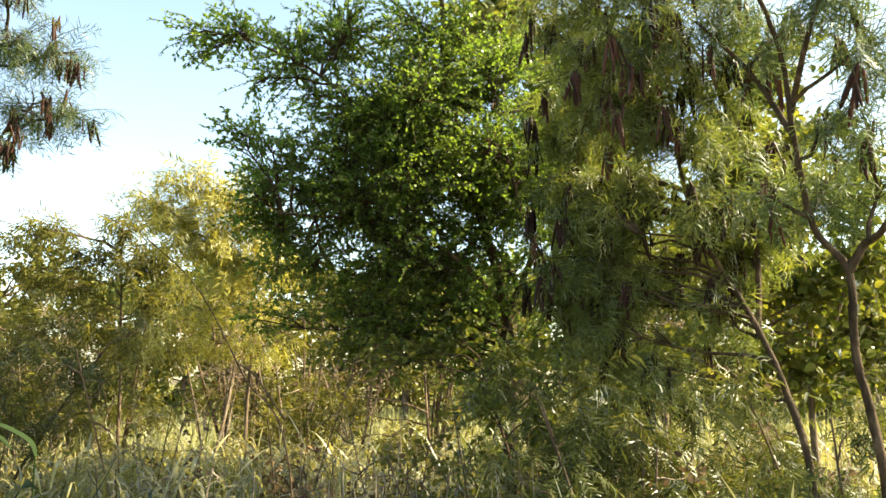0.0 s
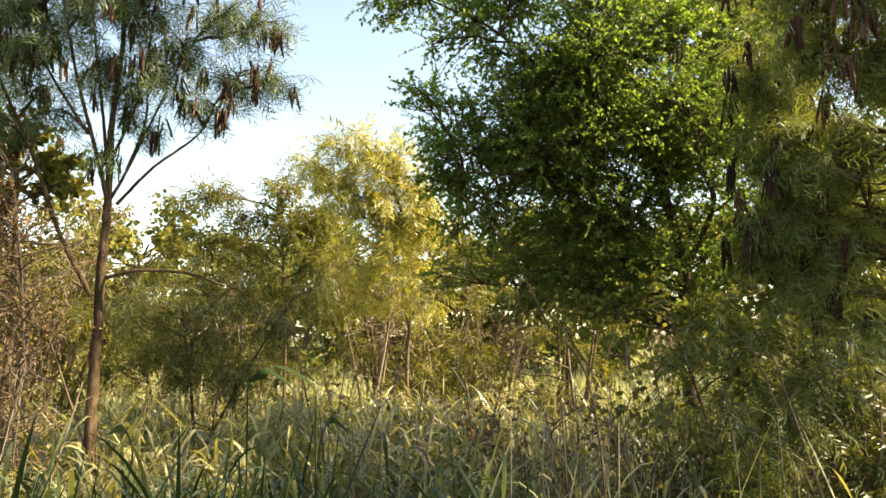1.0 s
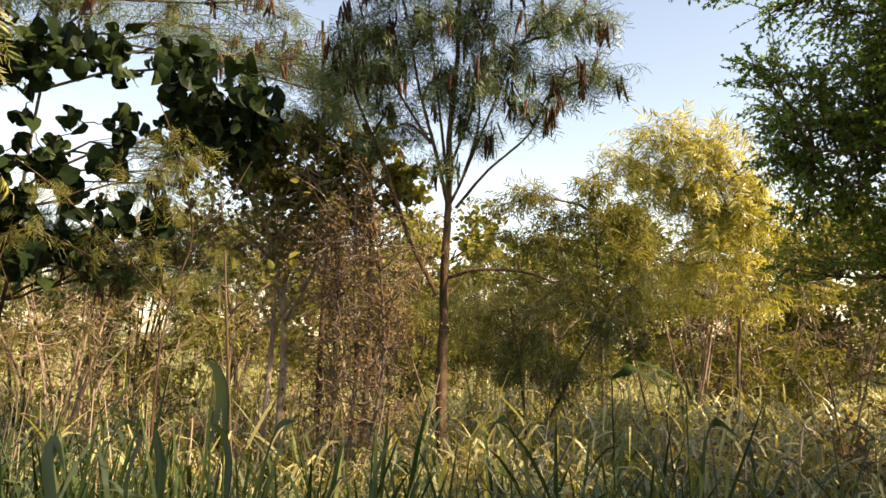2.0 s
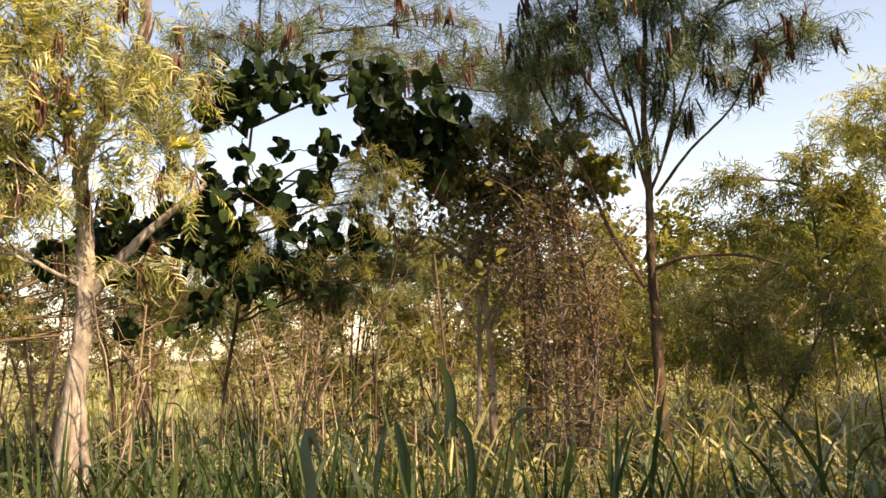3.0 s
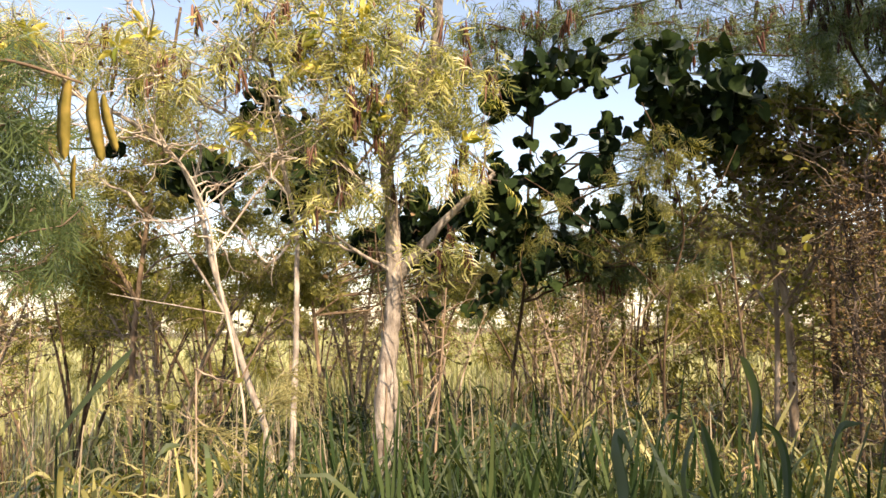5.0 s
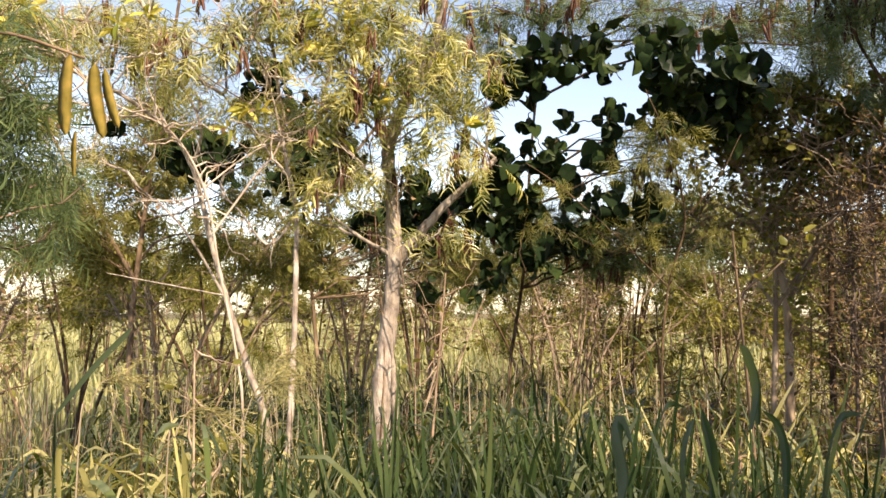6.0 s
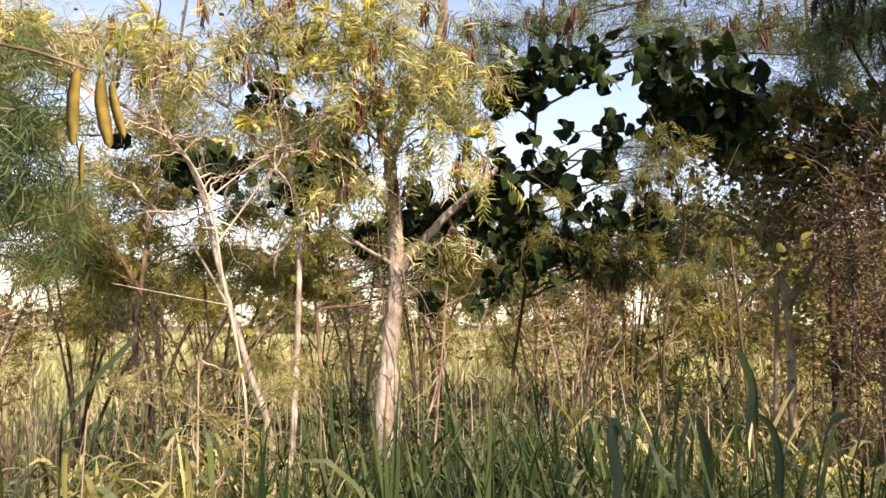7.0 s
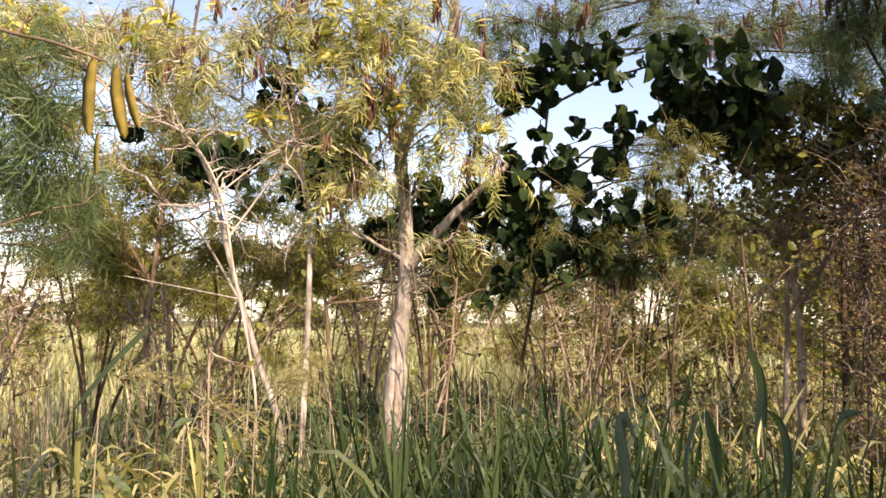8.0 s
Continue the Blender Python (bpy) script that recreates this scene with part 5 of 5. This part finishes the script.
tree("green_bush", "ragged green bush of small leaves below the pod trees", "bush",
     [([(0.35, 5.0, 0.4), (0.3, 5.05, 1.2), (0.1, 5.1, 1.9)], 0.018, 0.007), ([(0.35, 5.0, 0.7), (0.75, 4.8, 1.3), (1.1, 4.85, 1.9)], 0.014, 0.006)],
     [(-0.09, 5.37, 2.08, 0.3), (-0.47, 5.34, 1.94, 0.3), (0.28, 5.18, 1.93, 0.3), (0.61, 4.96, 1.99, 0.28), (0.13, 4.98, 1.65, 0.28), (0.45, 4.77, 1.6, 0.25), (0.84, 4.73, 1.73, 0.25), (-0.94, 5.77, 2.03, 0.25), (1.2, 4.86, 1.92, 0.25)],
     BARK_DARK, YELLOW_LEAF, 46, kind="leaf", twigs=40, each=7, size=0.055, limb_r=0.007)


# ---- feathery undergrowth ----
def leafy_sapling(seed, leaf, height, label):
    r = np.random.default_rng(seed)
    stems, clumps = [], []
    for k in range(4):
        a, s, h = r.uniform(0, 6.28), r.uniform(0.1, 0.5), height * r.uniform(0.75, 1.0)
        stems.append(([(r.normal(0, 0.05), r.normal(0, 0.05), -0.05), (0.4 * s * math.cos(a), 0.4 * s * math.sin(a), h * 0.5), (s * math.cos(a), s * math.sin(a), h)], 0.011, 0.004))
        for u in (0.4, 0.6, 0.8, 1.0):
            clumps.append((float(u * s * math.cos(a) + r.normal(0, 0.1)), float(u * s * math.sin(a) + r.normal(0, 0.1)), float(h * u), float(r.uniform(0.16, 0.28))))
    return tree("leafy_sapling", label, "sapling", stems, clumps, BARK, leaf, seed, twigs=20, each=4, size=0.12, limb_r=0.005, group="leafy saplings", split=False, trunk_name="stem", fine=5)


kinds = [leafy_sapling(91, FEATHER_DEEP, 1.7, "young feathery green sapling in the undergrowth"), leafy_sapling(92, FEATHER_DEEP, 1.9, "young olive-green feathery sapling in the undergrowth"), leafy_sapling(93, FEATHER, 1.5, "low dark feathery sapling in the undergrowth")]
r = np.random.default_rng(94)
spots = [(-28, 4.4), (-25, 5.2), (-21, 4.2), (-17, 5.0), (-13, 4.3), (-9, 5.3), (-9, 6.1), (-23, 6.2), (-11, 6.3), (-15, 3.8)]
for k, (a, d) in enumerate(spots):
    m = pose(-0.2 - d * math.sin(radians(a)), 0.3 + d * math.cos(radians(a)), 0, 0, 0, r.uniform(0, 360)) @ Matrix.Scale(r.uniform(0.8, 1.15), 4)
    if k < 3:
        kinds[k].matrix_basis = m
    else:
        ob = kinds[int(r.integers(3))]
        s = ob.scale.copy()
        ob.scale = (1, 1, 1)
        copy_thing(ob, m)
        ob.scale = s

def dry_bush(seed, bark, leaf, leaves, label):
    r = np.random.default_rng(seed)
    stems = []
    for k in range(7):
        a, s, h = r.uniform(0, 6.28), r.uniform(0.15, 0.6), r.uniform(0.9, 1.6)
        stems.append(([(r.normal(0, 0.06), r.normal(0, 0.06), -0.05), (0.4 * s * math.cos(a), 0.4 * s * math.sin(a), h * 0.5), (s * math.cos(a), s * math.sin(a), h)], 0.009, 0.003))
    return bare_shrub("dry_bush", label, stems, seed, bark, 70, 0.4, leaf, leaves, 0.04, "dry bushes in the undergrowth", low=0.35)


kinds = [dry_bush(95, TWIG_DRY, DRY_LEAF, 900, "low dry bush with curled tan leaves"), dry_bush(96, BARK, OLIVE, 1100, "low twiggy bush with small olive leaves"), dry_bush(97, BARK_MID, DRY_DARK, 1000, "low brown bush with withered leaves")]
for k, (x, y) in enumerate(((0.87, 4.52), (0.43, 4.37), (1.37, 4.61), (1.9, 4.86), (0.07, 4.78), (-0.86, 4.81), (-1.95, 5.24), (-5.46, 4.57), (-4.97, 3.77))):
    m = pose(x, y, 0, 0, 0, r.uniform(0, 360)) @ Matrix.Scale(r.uniform(0.85, 1.2), 4)
    if k < 3:
        kinds[k].matrix_basis = m
    else:
        ob = kinds[k % 3]
        s = ob.scale.copy()
        ob.scale = (1, 1, 1)
        copy_thing(ob, m)
        ob.scale = s

# ---- bare saplings, broad blades and a leaning stalk ----
def pole(seed, height, lean, bark, label):
    r = np.random.default_rng(seed)
    k = 0.3 * lean
    return bare_shrub("sapling_stem", label, [([(0, 0, -0.05), (k * 0.6, 0.02, height * 0.4), (lean, r.normal(0, 0.05), height)], 0.012, 0.004)], seed, bark, 7, 0.35, OLIVE, 25, 0.05, "bare saplings", "sapling", 0.3)


kinds = [pole(81, 1.5, 0.3, TWIG_DRY, "thin pale bare sapling stem in the grass"), pole(82, 1.8, 0.6, BARK, "thin grey-brown leaning sapling stem"),
         pole(83, 1.7, 0.1, BARK_DARK, "thin dark upright sapling stem"), pole(84, 1.9, 0.45, BARK, "thin forked brown sapling stem")]
r = np.random.default_rng(85)
for k in range(44):
    a2, d2 = radians(r.uniform(12, 100) if k < 36 else r.uniform(-28, 12)), r.uniform(3.6, 7.2)
    m = pose(-0.5 - d2 * math.sin(a2), 0.2 + d2 * math.cos(a2), 0, 0, 0, r.uniform(0, 360)) @ Matrix.Scale(r.uniform(0.75, 1.15), 4)
    if k < 4:
        kinds[k].matrix_basis = m
    else:
        ob = kinds[int(r.integers(4))]
        s = ob.scale.copy()
        ob.scale = (1, 1, 1)
        copy_thing(ob, m)
        ob.scale = s


def broad_blade(label, pts, width, material, turn=0.0, n=14, tip=4):
    """One large grass leaf: a folded ribbon along a curve, with its sheath stalk down to the ground."""
    line = spline([np.array(p) for p in pts], n)
    foot = (float(line[0][0]), float(line[0][1]), 0.0)
    top = thing("grass_leaf", foot, label, "grass leaf", "single broad leaves")
    d = unit(np.gradient(line, axis=0))
    view = np.array((math.cos(turn), math.sin(turn), 0.15))
    side = unit(np.cross(d, view))
    nrm = np.cross(side, d)
    t = np.linspace(0, 1, n)
    w = width * np.minimum(1, 0.5 + 2.2 * t) * np.clip(1.02 - t ** tip, 0.03, 1)
    v = np.stack([line - side * w[:, None] / 2 + nrm * w[:, None] * 0.12, line, line + side * w[:, None] / 2 + nrm * w[:, None] * 0.12], 1).reshape(-1, 3)
    f = [(3 * k + j, 3 * k + j + 1, 3 * k + j + 4, 3 * k + j + 3) for k in range(n - 1) for j in (0, 1)]
    s = Soup()
    s.add(v, f)
    part("blade", s, material, top, smooth=True)
    s = Soup()
    tube(s, spline([np.array(foot), (np.array(foot) + line[0]) / 2 + np.array((0.01, 0.01, 0)), line[0]], 8), 0.005, 0.003, 6)
    part("stalk", s, material, top, smooth=True)
    return top


broad_blade("long stiff grey-green grass leaf cut off at its tip", [(-3.15, -0.1, 1.49), (-3.16, -0.06, 1.55), (-3.17, 0, 1.63), (-3.18, 0.09, 1.73)], 0.032, LEAF_DARK, 2.0, tip=30)
broad_blade("wide pale green grass leaf in shade", [(-2.15, 1.06, 1.38), (-2.16, 1.07, 1.43), (-2.18, 1.07, 1.5), (-2.17, 1.08, 1.54), (-2.11, 1.07, 1.49)], 0.045, GRASS_BROAD_SHADED, 1.6)
broad_blade("bluish-green grass leaf bent at its tip", [(-3.12, 1.22, 1.4), (-3.13, 1.22, 1.51), (-3.14, 1.21, 1.56), (-3.16, 1.17, 1.57)], 0.04, GRASS_BROAD_SHADED, 1.2)
broad_blade("bent grey-green grass leaf", [(-3.05, 1.75, 1.46), (-3.02, 1.8, 1.58), (-3.05, 1.78, 1.66), (-3.08, 1.74, 1.7)], 0.035, GRASS_BROAD_SHADED, 0.8)
broad_blade("dark upright grass leaf", [(-2.65, 1.92, 1.42), (-2.66, 1.92, 1.56), (-2.68, 1.91, 1.63), (-2.69, 1.9, 1.67)], 0.045, GRASS_BROAD_SHADED, 1.5)
broad_blade("dark folded grass leaf above the stand", [(-1.45, 2.99, 1.56), (-1.48, 2.99, 1.61), (-1.56, 2.97, 1.66), (-1.62, 2.95, 1.68)], 0.05, GRASS_BROAD_SHADED, 0.2)
broad_blade("sunlit pale grass leaf", [(-1.17, 2.05, 1.39), (-1.17, 2.06, 1.44), (-1.19, 2.06, 1.48), (-1.2, 2.06, 1.5)], 0.03, GRASS, 0.6)
broad_blade("sunlit pale grass leaf", [(-1.16, 2.26, 1.36), (-1.16, 2.28, 1.42), (-1.17, 2.28, 1.47)], 0.03, GRASS, 0.6)

broad_blade("wide dark green grass leaf with a pale edge", [(-2.23, 1.29, 1.34), (-2.24, 1.29, 1.42), (-2.24, 1.31, 1.49), (-2.22, 1.32, 1.53)], 0.03, GRASS_BROAD_SHADED, 1.3)
broad_blade("wide upright green grass leaf", [(-2.23, 1.37, 1.34), (-2.24, 1.38, 1.44), (-2.26, 1.38, 1.5), (-2.27, 1.38, 1.54)], 0.036, GRASS_BROAD_SHADED, 1.7)
broad_blade("dark grass leaf arching over", [(-2.35, 1.3, 1.34), (-2.36, 1.31, 1.46), (-2.35, 1.34, 1.54), (-2.3, 1.36, 1.54)], 0.024, GRASS_BROAD_SHADED, 1.1)
broad_blade("broad shaded grass leaf", [(-2.09, 1.45, 1.36), (-2.1, 1.46, 1.46), (-2.12, 1.46, 1.52), (-2.14, 1.44, 1.55)], 0.03, GRASS_BROAD_SHADED, 1.5)
broad_blade("dark narrow grass leaf", [(-2.04, 1.5, 1.37), (-2.04, 1.52, 1.46), (-2.03, 1.55, 1.54), (-1.96, 1.54, 1.56)], 0.024, GRASS_BROAD_SHADED, 1.0)
broad_blade("curved dark grass leaf standing above the rest", [(-2.44, 1.69, 1.45), (-2.44, 1.71, 1.56), (-2.45, 1.7, 1.65), (-2.48, 1.7, 1.68)], 0.036, GRASS_BROAD_SHADED, 1.4)
broad_blade("pale green grass leaf bent at its middle", [(-2.71, 1.07, 1.29), (-2.73, 1.07, 1.41), (-2.73, 1.1, 1.49), (-2.66, 1.12, 1.47)], 0.03, GRASS_BROAD_SHADED, 1.2)
broad_blade("sunlit yellow-green grass leaf", [(-2.92, 0.14, 1.28), (-2.94, 0.14, 1.39), (-2.95, 0.17, 1.46), (-2.9, 0.22, 1.48)], 0.03, GRASS, 1.5)
broad_blade("sunlit straw-coloured grass leaf", [(-2.82, -0.05, 1.31), (-2.83, -0.06, 1.41), (-2.84, -0.05, 1.46), (-2.79, 0.01, 1.42)], 0.034, GRASS_GOLD, 1.3)
broad_blade("sunlit yellow-green grass leaf", [(-2.81, -0.14, 1.32), (-2.83, -0.14, 1.44), (-2.84, -0.12, 1.5), (-2.85, -0.11, 1.54)], 0.028, GRASS, 1.7)
broad_blade("dark folded grass leaf above the stand", [(-1.71, 2.94, 1.62), (-1.65, 2.97, 1.65), (-1.59, 2.99, 1.62), (-1.55, 3.01, 1.58)], 0.05, GRASS_BROAD_SHADED, 0.2)
broad_blade("pale upright grass leaf catching the sun", [(-0.66, 2.38, 1.34), (-0.66, 2.39, 1.4), (-0.66, 2.4, 1.44), (-0.65, 2.4, 1.46)], 0.03, GRASS, 0.6)
broad_blade("dark drooping grass leaf", [(-1.31, 2.64, 1.32), (-1.31, 2.66, 1.44), (-1.28, 2.68, 1.51), (-1.2, 2.65, 1.47)], 0.035, GRASS_BROAD_SHADED, 0.5)
broad_blade("dark drooping grass leaf", [(-1.83, 2.37, 1.33), (-1.83, 2.39, 1.43), (-1.86, 2.38, 1.5), (-1.87, 2.32, 1.49)], 0.035, GRASS_BROAD_SHADED, 0.5)

stalk_foot = thing("leaning_stalk", (-0.39, 2.49, 1.5)[:2] + (0.0,), "dark dry stalk leaning over the grass", "stalk")
s = Soup()
tube(s, spline([(-0.34, 2.47, 1.36)[:2] + (-0.02,), (-0.39, 2.49, 1.5), (-0.54, 2.47, 1.84), (-0.66, 2.41, 2.08), (-0.78, 2.34, 2.21)], 30), 0.0032, 0.0015, 7, 0.04, np.random.default_rng(3))
part("stem", s, BARK_DARK, stalk_foot, smooth=True)
s = Soup()
tube(s, spline([(-0.55, 2.46, 1.87), (-0.51, 2.48, 1.84), (-0.46, 2.49, 1.77), (-0.42, 2.5, 1.71)], 12), 0.002, 0.004, 6)
part("broken_leaf", s, BARK_DARK, stalk_foot, "dark broken hanging leaf", smooth=True)

# ---- mid-distance thicket, built a few times and repeated ----
def thicket_tree(seed, leaf, label, height, spread, bark, name="thicket_tree"):
    r = np.random.default_rng(seed)
    stems = []
    for k in range(4):
        a, s = r.uniform(0, 6.28), r.uniform(0.2, 0.6) * spread
        stems.append(([(r.normal(0, 0.08), r.normal(0, 0.08), -0.05), (0.3 * s * math.cos(a), 0.3 * s * math.sin(a), height * 0.35), (s * math.cos(a), s * math.sin(a), height * r.uniform(0.7, 0.95))], 0.03, 0.01))
    clumps = [(float(r.normal(0, 0.5) * spread), float(r.normal(0, 0.5) * spread), float(height * r.uniform(0.3, 1.05)), float(r.uniform(0.22, 0.5) * spread * 0.55)) for _ in range(20)]
    return tree(name, label, "tree", stems, clumps, bark, leaf, seed, twigs=13, each=4, size=0.21, limb_r=0.013, fine=False, group="thicket trees", trunk_name="stem", split=False)


kinds = [thicket_tree(51, OLIVE, "bushy olive-green thicket tree with several thin stems", 2.9, 1.2, BARK),
         thicket_tree(52, FEATHER_OLIVE, "bushy green feathery thicket tree with several thin stems", 3.3, 1.2, BARK_DARK),
         thicket_tree(53, OLIVE, "bushy tan-stemmed olive thicket tree with several thin stems", 2.8, 1.1, TWIG_DRY)]
r = np.random.default_rng(54)
spots = [(a, d) for a in range(2, 62, 7) for d in (9.5, 13.0)] + [(a, d) for a in range(64, 106, 6) for d in (17.0, 23.0)]
for k, (a, d) in enumerate(spots):
    a2, d2 = radians(a + r.uniform(-2.5, 2.5)), d + r.uniform(-1.2, 1.2)
    m = pose(-0.5 - d2 * math.sin(a2), 0.2 + d2 * math.cos(a2), 0, 0, 0, r.uniform(0, 360)) @ Matrix.Scale(r.uniform(0.8, 1.15), 4)
    ob = kinds[int(r.integers(3))]
    if k < 3:
        ob = kinds[k]
        ob.matrix_basis = m
    else:
        s = ob.scale.copy()
        ob.scale = (1, 1, 1)
        c = copy_thing(ob, m)
        ob.scale = s

def umbrella_tree(seed, leaf, label):
    r = np.random.default_rng(seed)
    stems, clumps = [], []
    for k in range(5):
        a, w, h = k * 1.26 + r.uniform(-0.4, 0.4), r.uniform(0.6, 1.5), r.uniform(2.3, 3.3)
        stems.append(([(r.normal(0, 0.06), r.normal(0, 0.06), -0.05), (0.3 * w * math.cos(a), 0.3 * w * math.sin(a), h * 0.45), (w * math.cos(a), w * math.sin(a), h)], 0.03, 0.01))
        for u in (0.6, 0.8, 1.0, 1.15):
            clumps.append((float(u * w * math.cos(a) + r.normal(0, 0.2)), float(u * w * math.sin(a) + r.normal(0, 0.2)), float(h * (0.45 + 0.55 * u) + r.normal(0, 0.12)), float(r.uniform(0.25, 0.42))))
    return tree("umbrella_tree", label, "tree", stems, clumps, BARK_DARK, leaf, seed, twigs=16, each=4, size=0.17, limb_r=0.012, fine=False, flat=0.35, group="spreading trees over the field", trunk_name="stem", split=False)


kinds = [umbrella_tree(56, FEATHER_OLIVE, "spreading dark-stemmed tree with flat layered olive fronds"), umbrella_tree(57, FEATHER_COOL, "spreading dark-stemmed tree with flat layered green fronds")]
for k, (a, d) in enumerate([(86, 10.5), (71, 11.5), (95, 9.5), (63, 12.5), (79, 14.0), (56, 10.5), (90, 15.0)]):
    a2 = radians(a)
    m = pose(-0.5 - d * math.sin(a2), 0.2 + d * math.cos(a2), 0, 0, 0, r.uniform(0, 360)) @ Matrix.Scale(r.uniform(0.85, 1.1), 4)
    if k < 2:
        kinds[k].matrix_basis = m
    else:
        ob = kinds[k % 2]
        keep = ob.scale.copy()
        ob.scale = (1, 1, 1)
        copy_thing(ob, m)
        ob.scale = keep


def dry_shrub(seed, bark, leaf, leaves, label):
    r = np.random.default_rng(seed)
    stems = []
    for k in range(6):
        a, s, h = r.uniform(0, 6.28), r.uniform(0.2, 1.0), r.uniform(2.0, 3.1)
        stems.append(([(r.normal(0, 0.15), r.normal(0, 0.15), -0.05), (0.35 * s * math.cos(a), 0.35 * s * math.sin(a), h * 0.5), (s * math.cos(a), s * math.sin(a), h)], 0.018, 0.006))
    return bare_shrub("dry_shrub", label, stems, seed, bark, 84, 0.6, leaf, leaves, 0.036, "dry shrubs", low=0.58)


kinds = [dry_shrub(71, TWIG_DRY, OLIVE, 700, "dry twiggy shrub with sparse olive leaves"),
         dry_shrub(72, TWIG_DRY, DRY_LEAF, 1000, "brown half-dead shrub with withered leaves"),
         dry_shrub(73, TWIG_DRY, DRY_LEAF, 700, "pale twiggy shrub with a few withered leaves")]
spots = [(a, d) for a in range(-28, 40, 11) for d in (9.6,)] + [(a, 9.0) for a in range(42, 76, 9)]
for k, (a, d) in enumerate(spots):
    a2, d2 = radians(a + r.uniform(-3, 3)), d + r.uniform(-0.9, 0.9)
    m = pose(-0.5 - d2 * math.sin(a2), 0.2 + d2 * math.cos(a2), 0, 0, 0, r.uniform(0, 360)) @ Matrix.Scale(r.uniform(0.75, 1.1), 4)
    if k < 3:
        kinds[k].matrix_basis = m
    else:
        ob = kinds[int(r.integers(3))]
        s = ob.scale.copy()
        ob.scale = (1, 1, 1)
        copy_thing(ob, m)
        ob.scale = s

def brown_shrub(seed, bark, leaf, leaves, label):
    r = np.random.default_rng(seed)
    stems = []
    for k in range(8):
        a, s, h = k * 0.8 + r.uniform(-0.4, 0.4), r.uniform(0.4, 1.3), r.uniform(1.7, 2.7)
        stems.append(([(r.normal(0, 0.1), r.normal(0, 0.1), -0.05), (0.3 * s * math.cos(a), 0.3 * s * math.sin(a), h * 0.55), (s * math.cos(a), s * math.sin(a), h)], 0.02, 0.006))
    return bare_shrub("brown_shrub", label, stems, seed, bark, 130, 0.55, leaf, leaves, 0.045, "sprawling brown shrubs", low=0.6)


kinds = [brown_shrub(75, TWIG_DRY, OLIVE, 700, "sprawling tan-twigged shrub with small olive leaves"), brown_shrub(76, TWIG_DRY, DRY_LEAF, 500, "sprawling pale-twigged shrub with few brown leaves")]
for k, (x, y) in enumerate(((-8.0, 0.2), (-8.4, 2.2), (-7.4, 4.0), (-7.9, -1.2))):
    m = pose(x, y, 0, 0, 0, r.uniform(0, 360)) @ Matrix.Scale(r.uniform(0.85, 1.1), 4)
    if k < 2:
        kinds[k].matrix_basis = m
    else:
        ob = kinds[k % 2]
        keep = ob.scale.copy()
        ob.scale = (1, 1, 1)
        copy_thing(ob, m)
        ob.scale = keep

# ---- far tree line ----
def far_tree(seed, leaf, label):
    r = np.random.default_rng(seed)
    stems = [([(0, 0, -0.1), (0.1, 0, 1.5), (r.normal(0, 0.3), r.normal(0, 0.3), 3.6)], 0.11, 0.04)]
    clumps = [(float(r.normal(0, 1.3)), float(r.normal(0, 1.0)), float(r.uniform(0.5, 4.9)), float(r.uniform(0.5, 0.9))) for _ in range(26)]
    return tree("far_tree", label, "tree", stems, clumps, BARK, leaf, seed, kind="leaf", twigs=8, each=5, size=0.19, limb_r=0.03, group="far tree line", split=False)


kinds = [far_tree(61, OLIVE, "far olive-green tree at the edge of the field"), far_tree(62, FEATHER, "far green tree at the edge of the field"), far_tree(63, FEATHER_OLIVE, "far yellow-green tree at the edge of the field")]
for k, a in enumerate(np.arange(-36, 106, 3.4)):
    a2, d2 = radians(a + r.uniform(-1.5, 1.5)), r.uniform(26, 34) if a < 48 else r.uniform(80, 125)
    m = pose(-0.5 - d2 * math.sin(a2), 0.2 + d2 * math.cos(a2), 0, 0, 0, r.uniform(0, 360)) @ Matrix.Scale(r.uniform(0.95, 1.45), 4)
    if k < 3:
        kinds[k].matrix_basis = m
    else:
        ob = kinds[int(r.integers(3))]
        s = ob.scale.copy()
        ob.scale = (1, 1, 1)
        copy_thing(ob, m)
        ob.scale = s
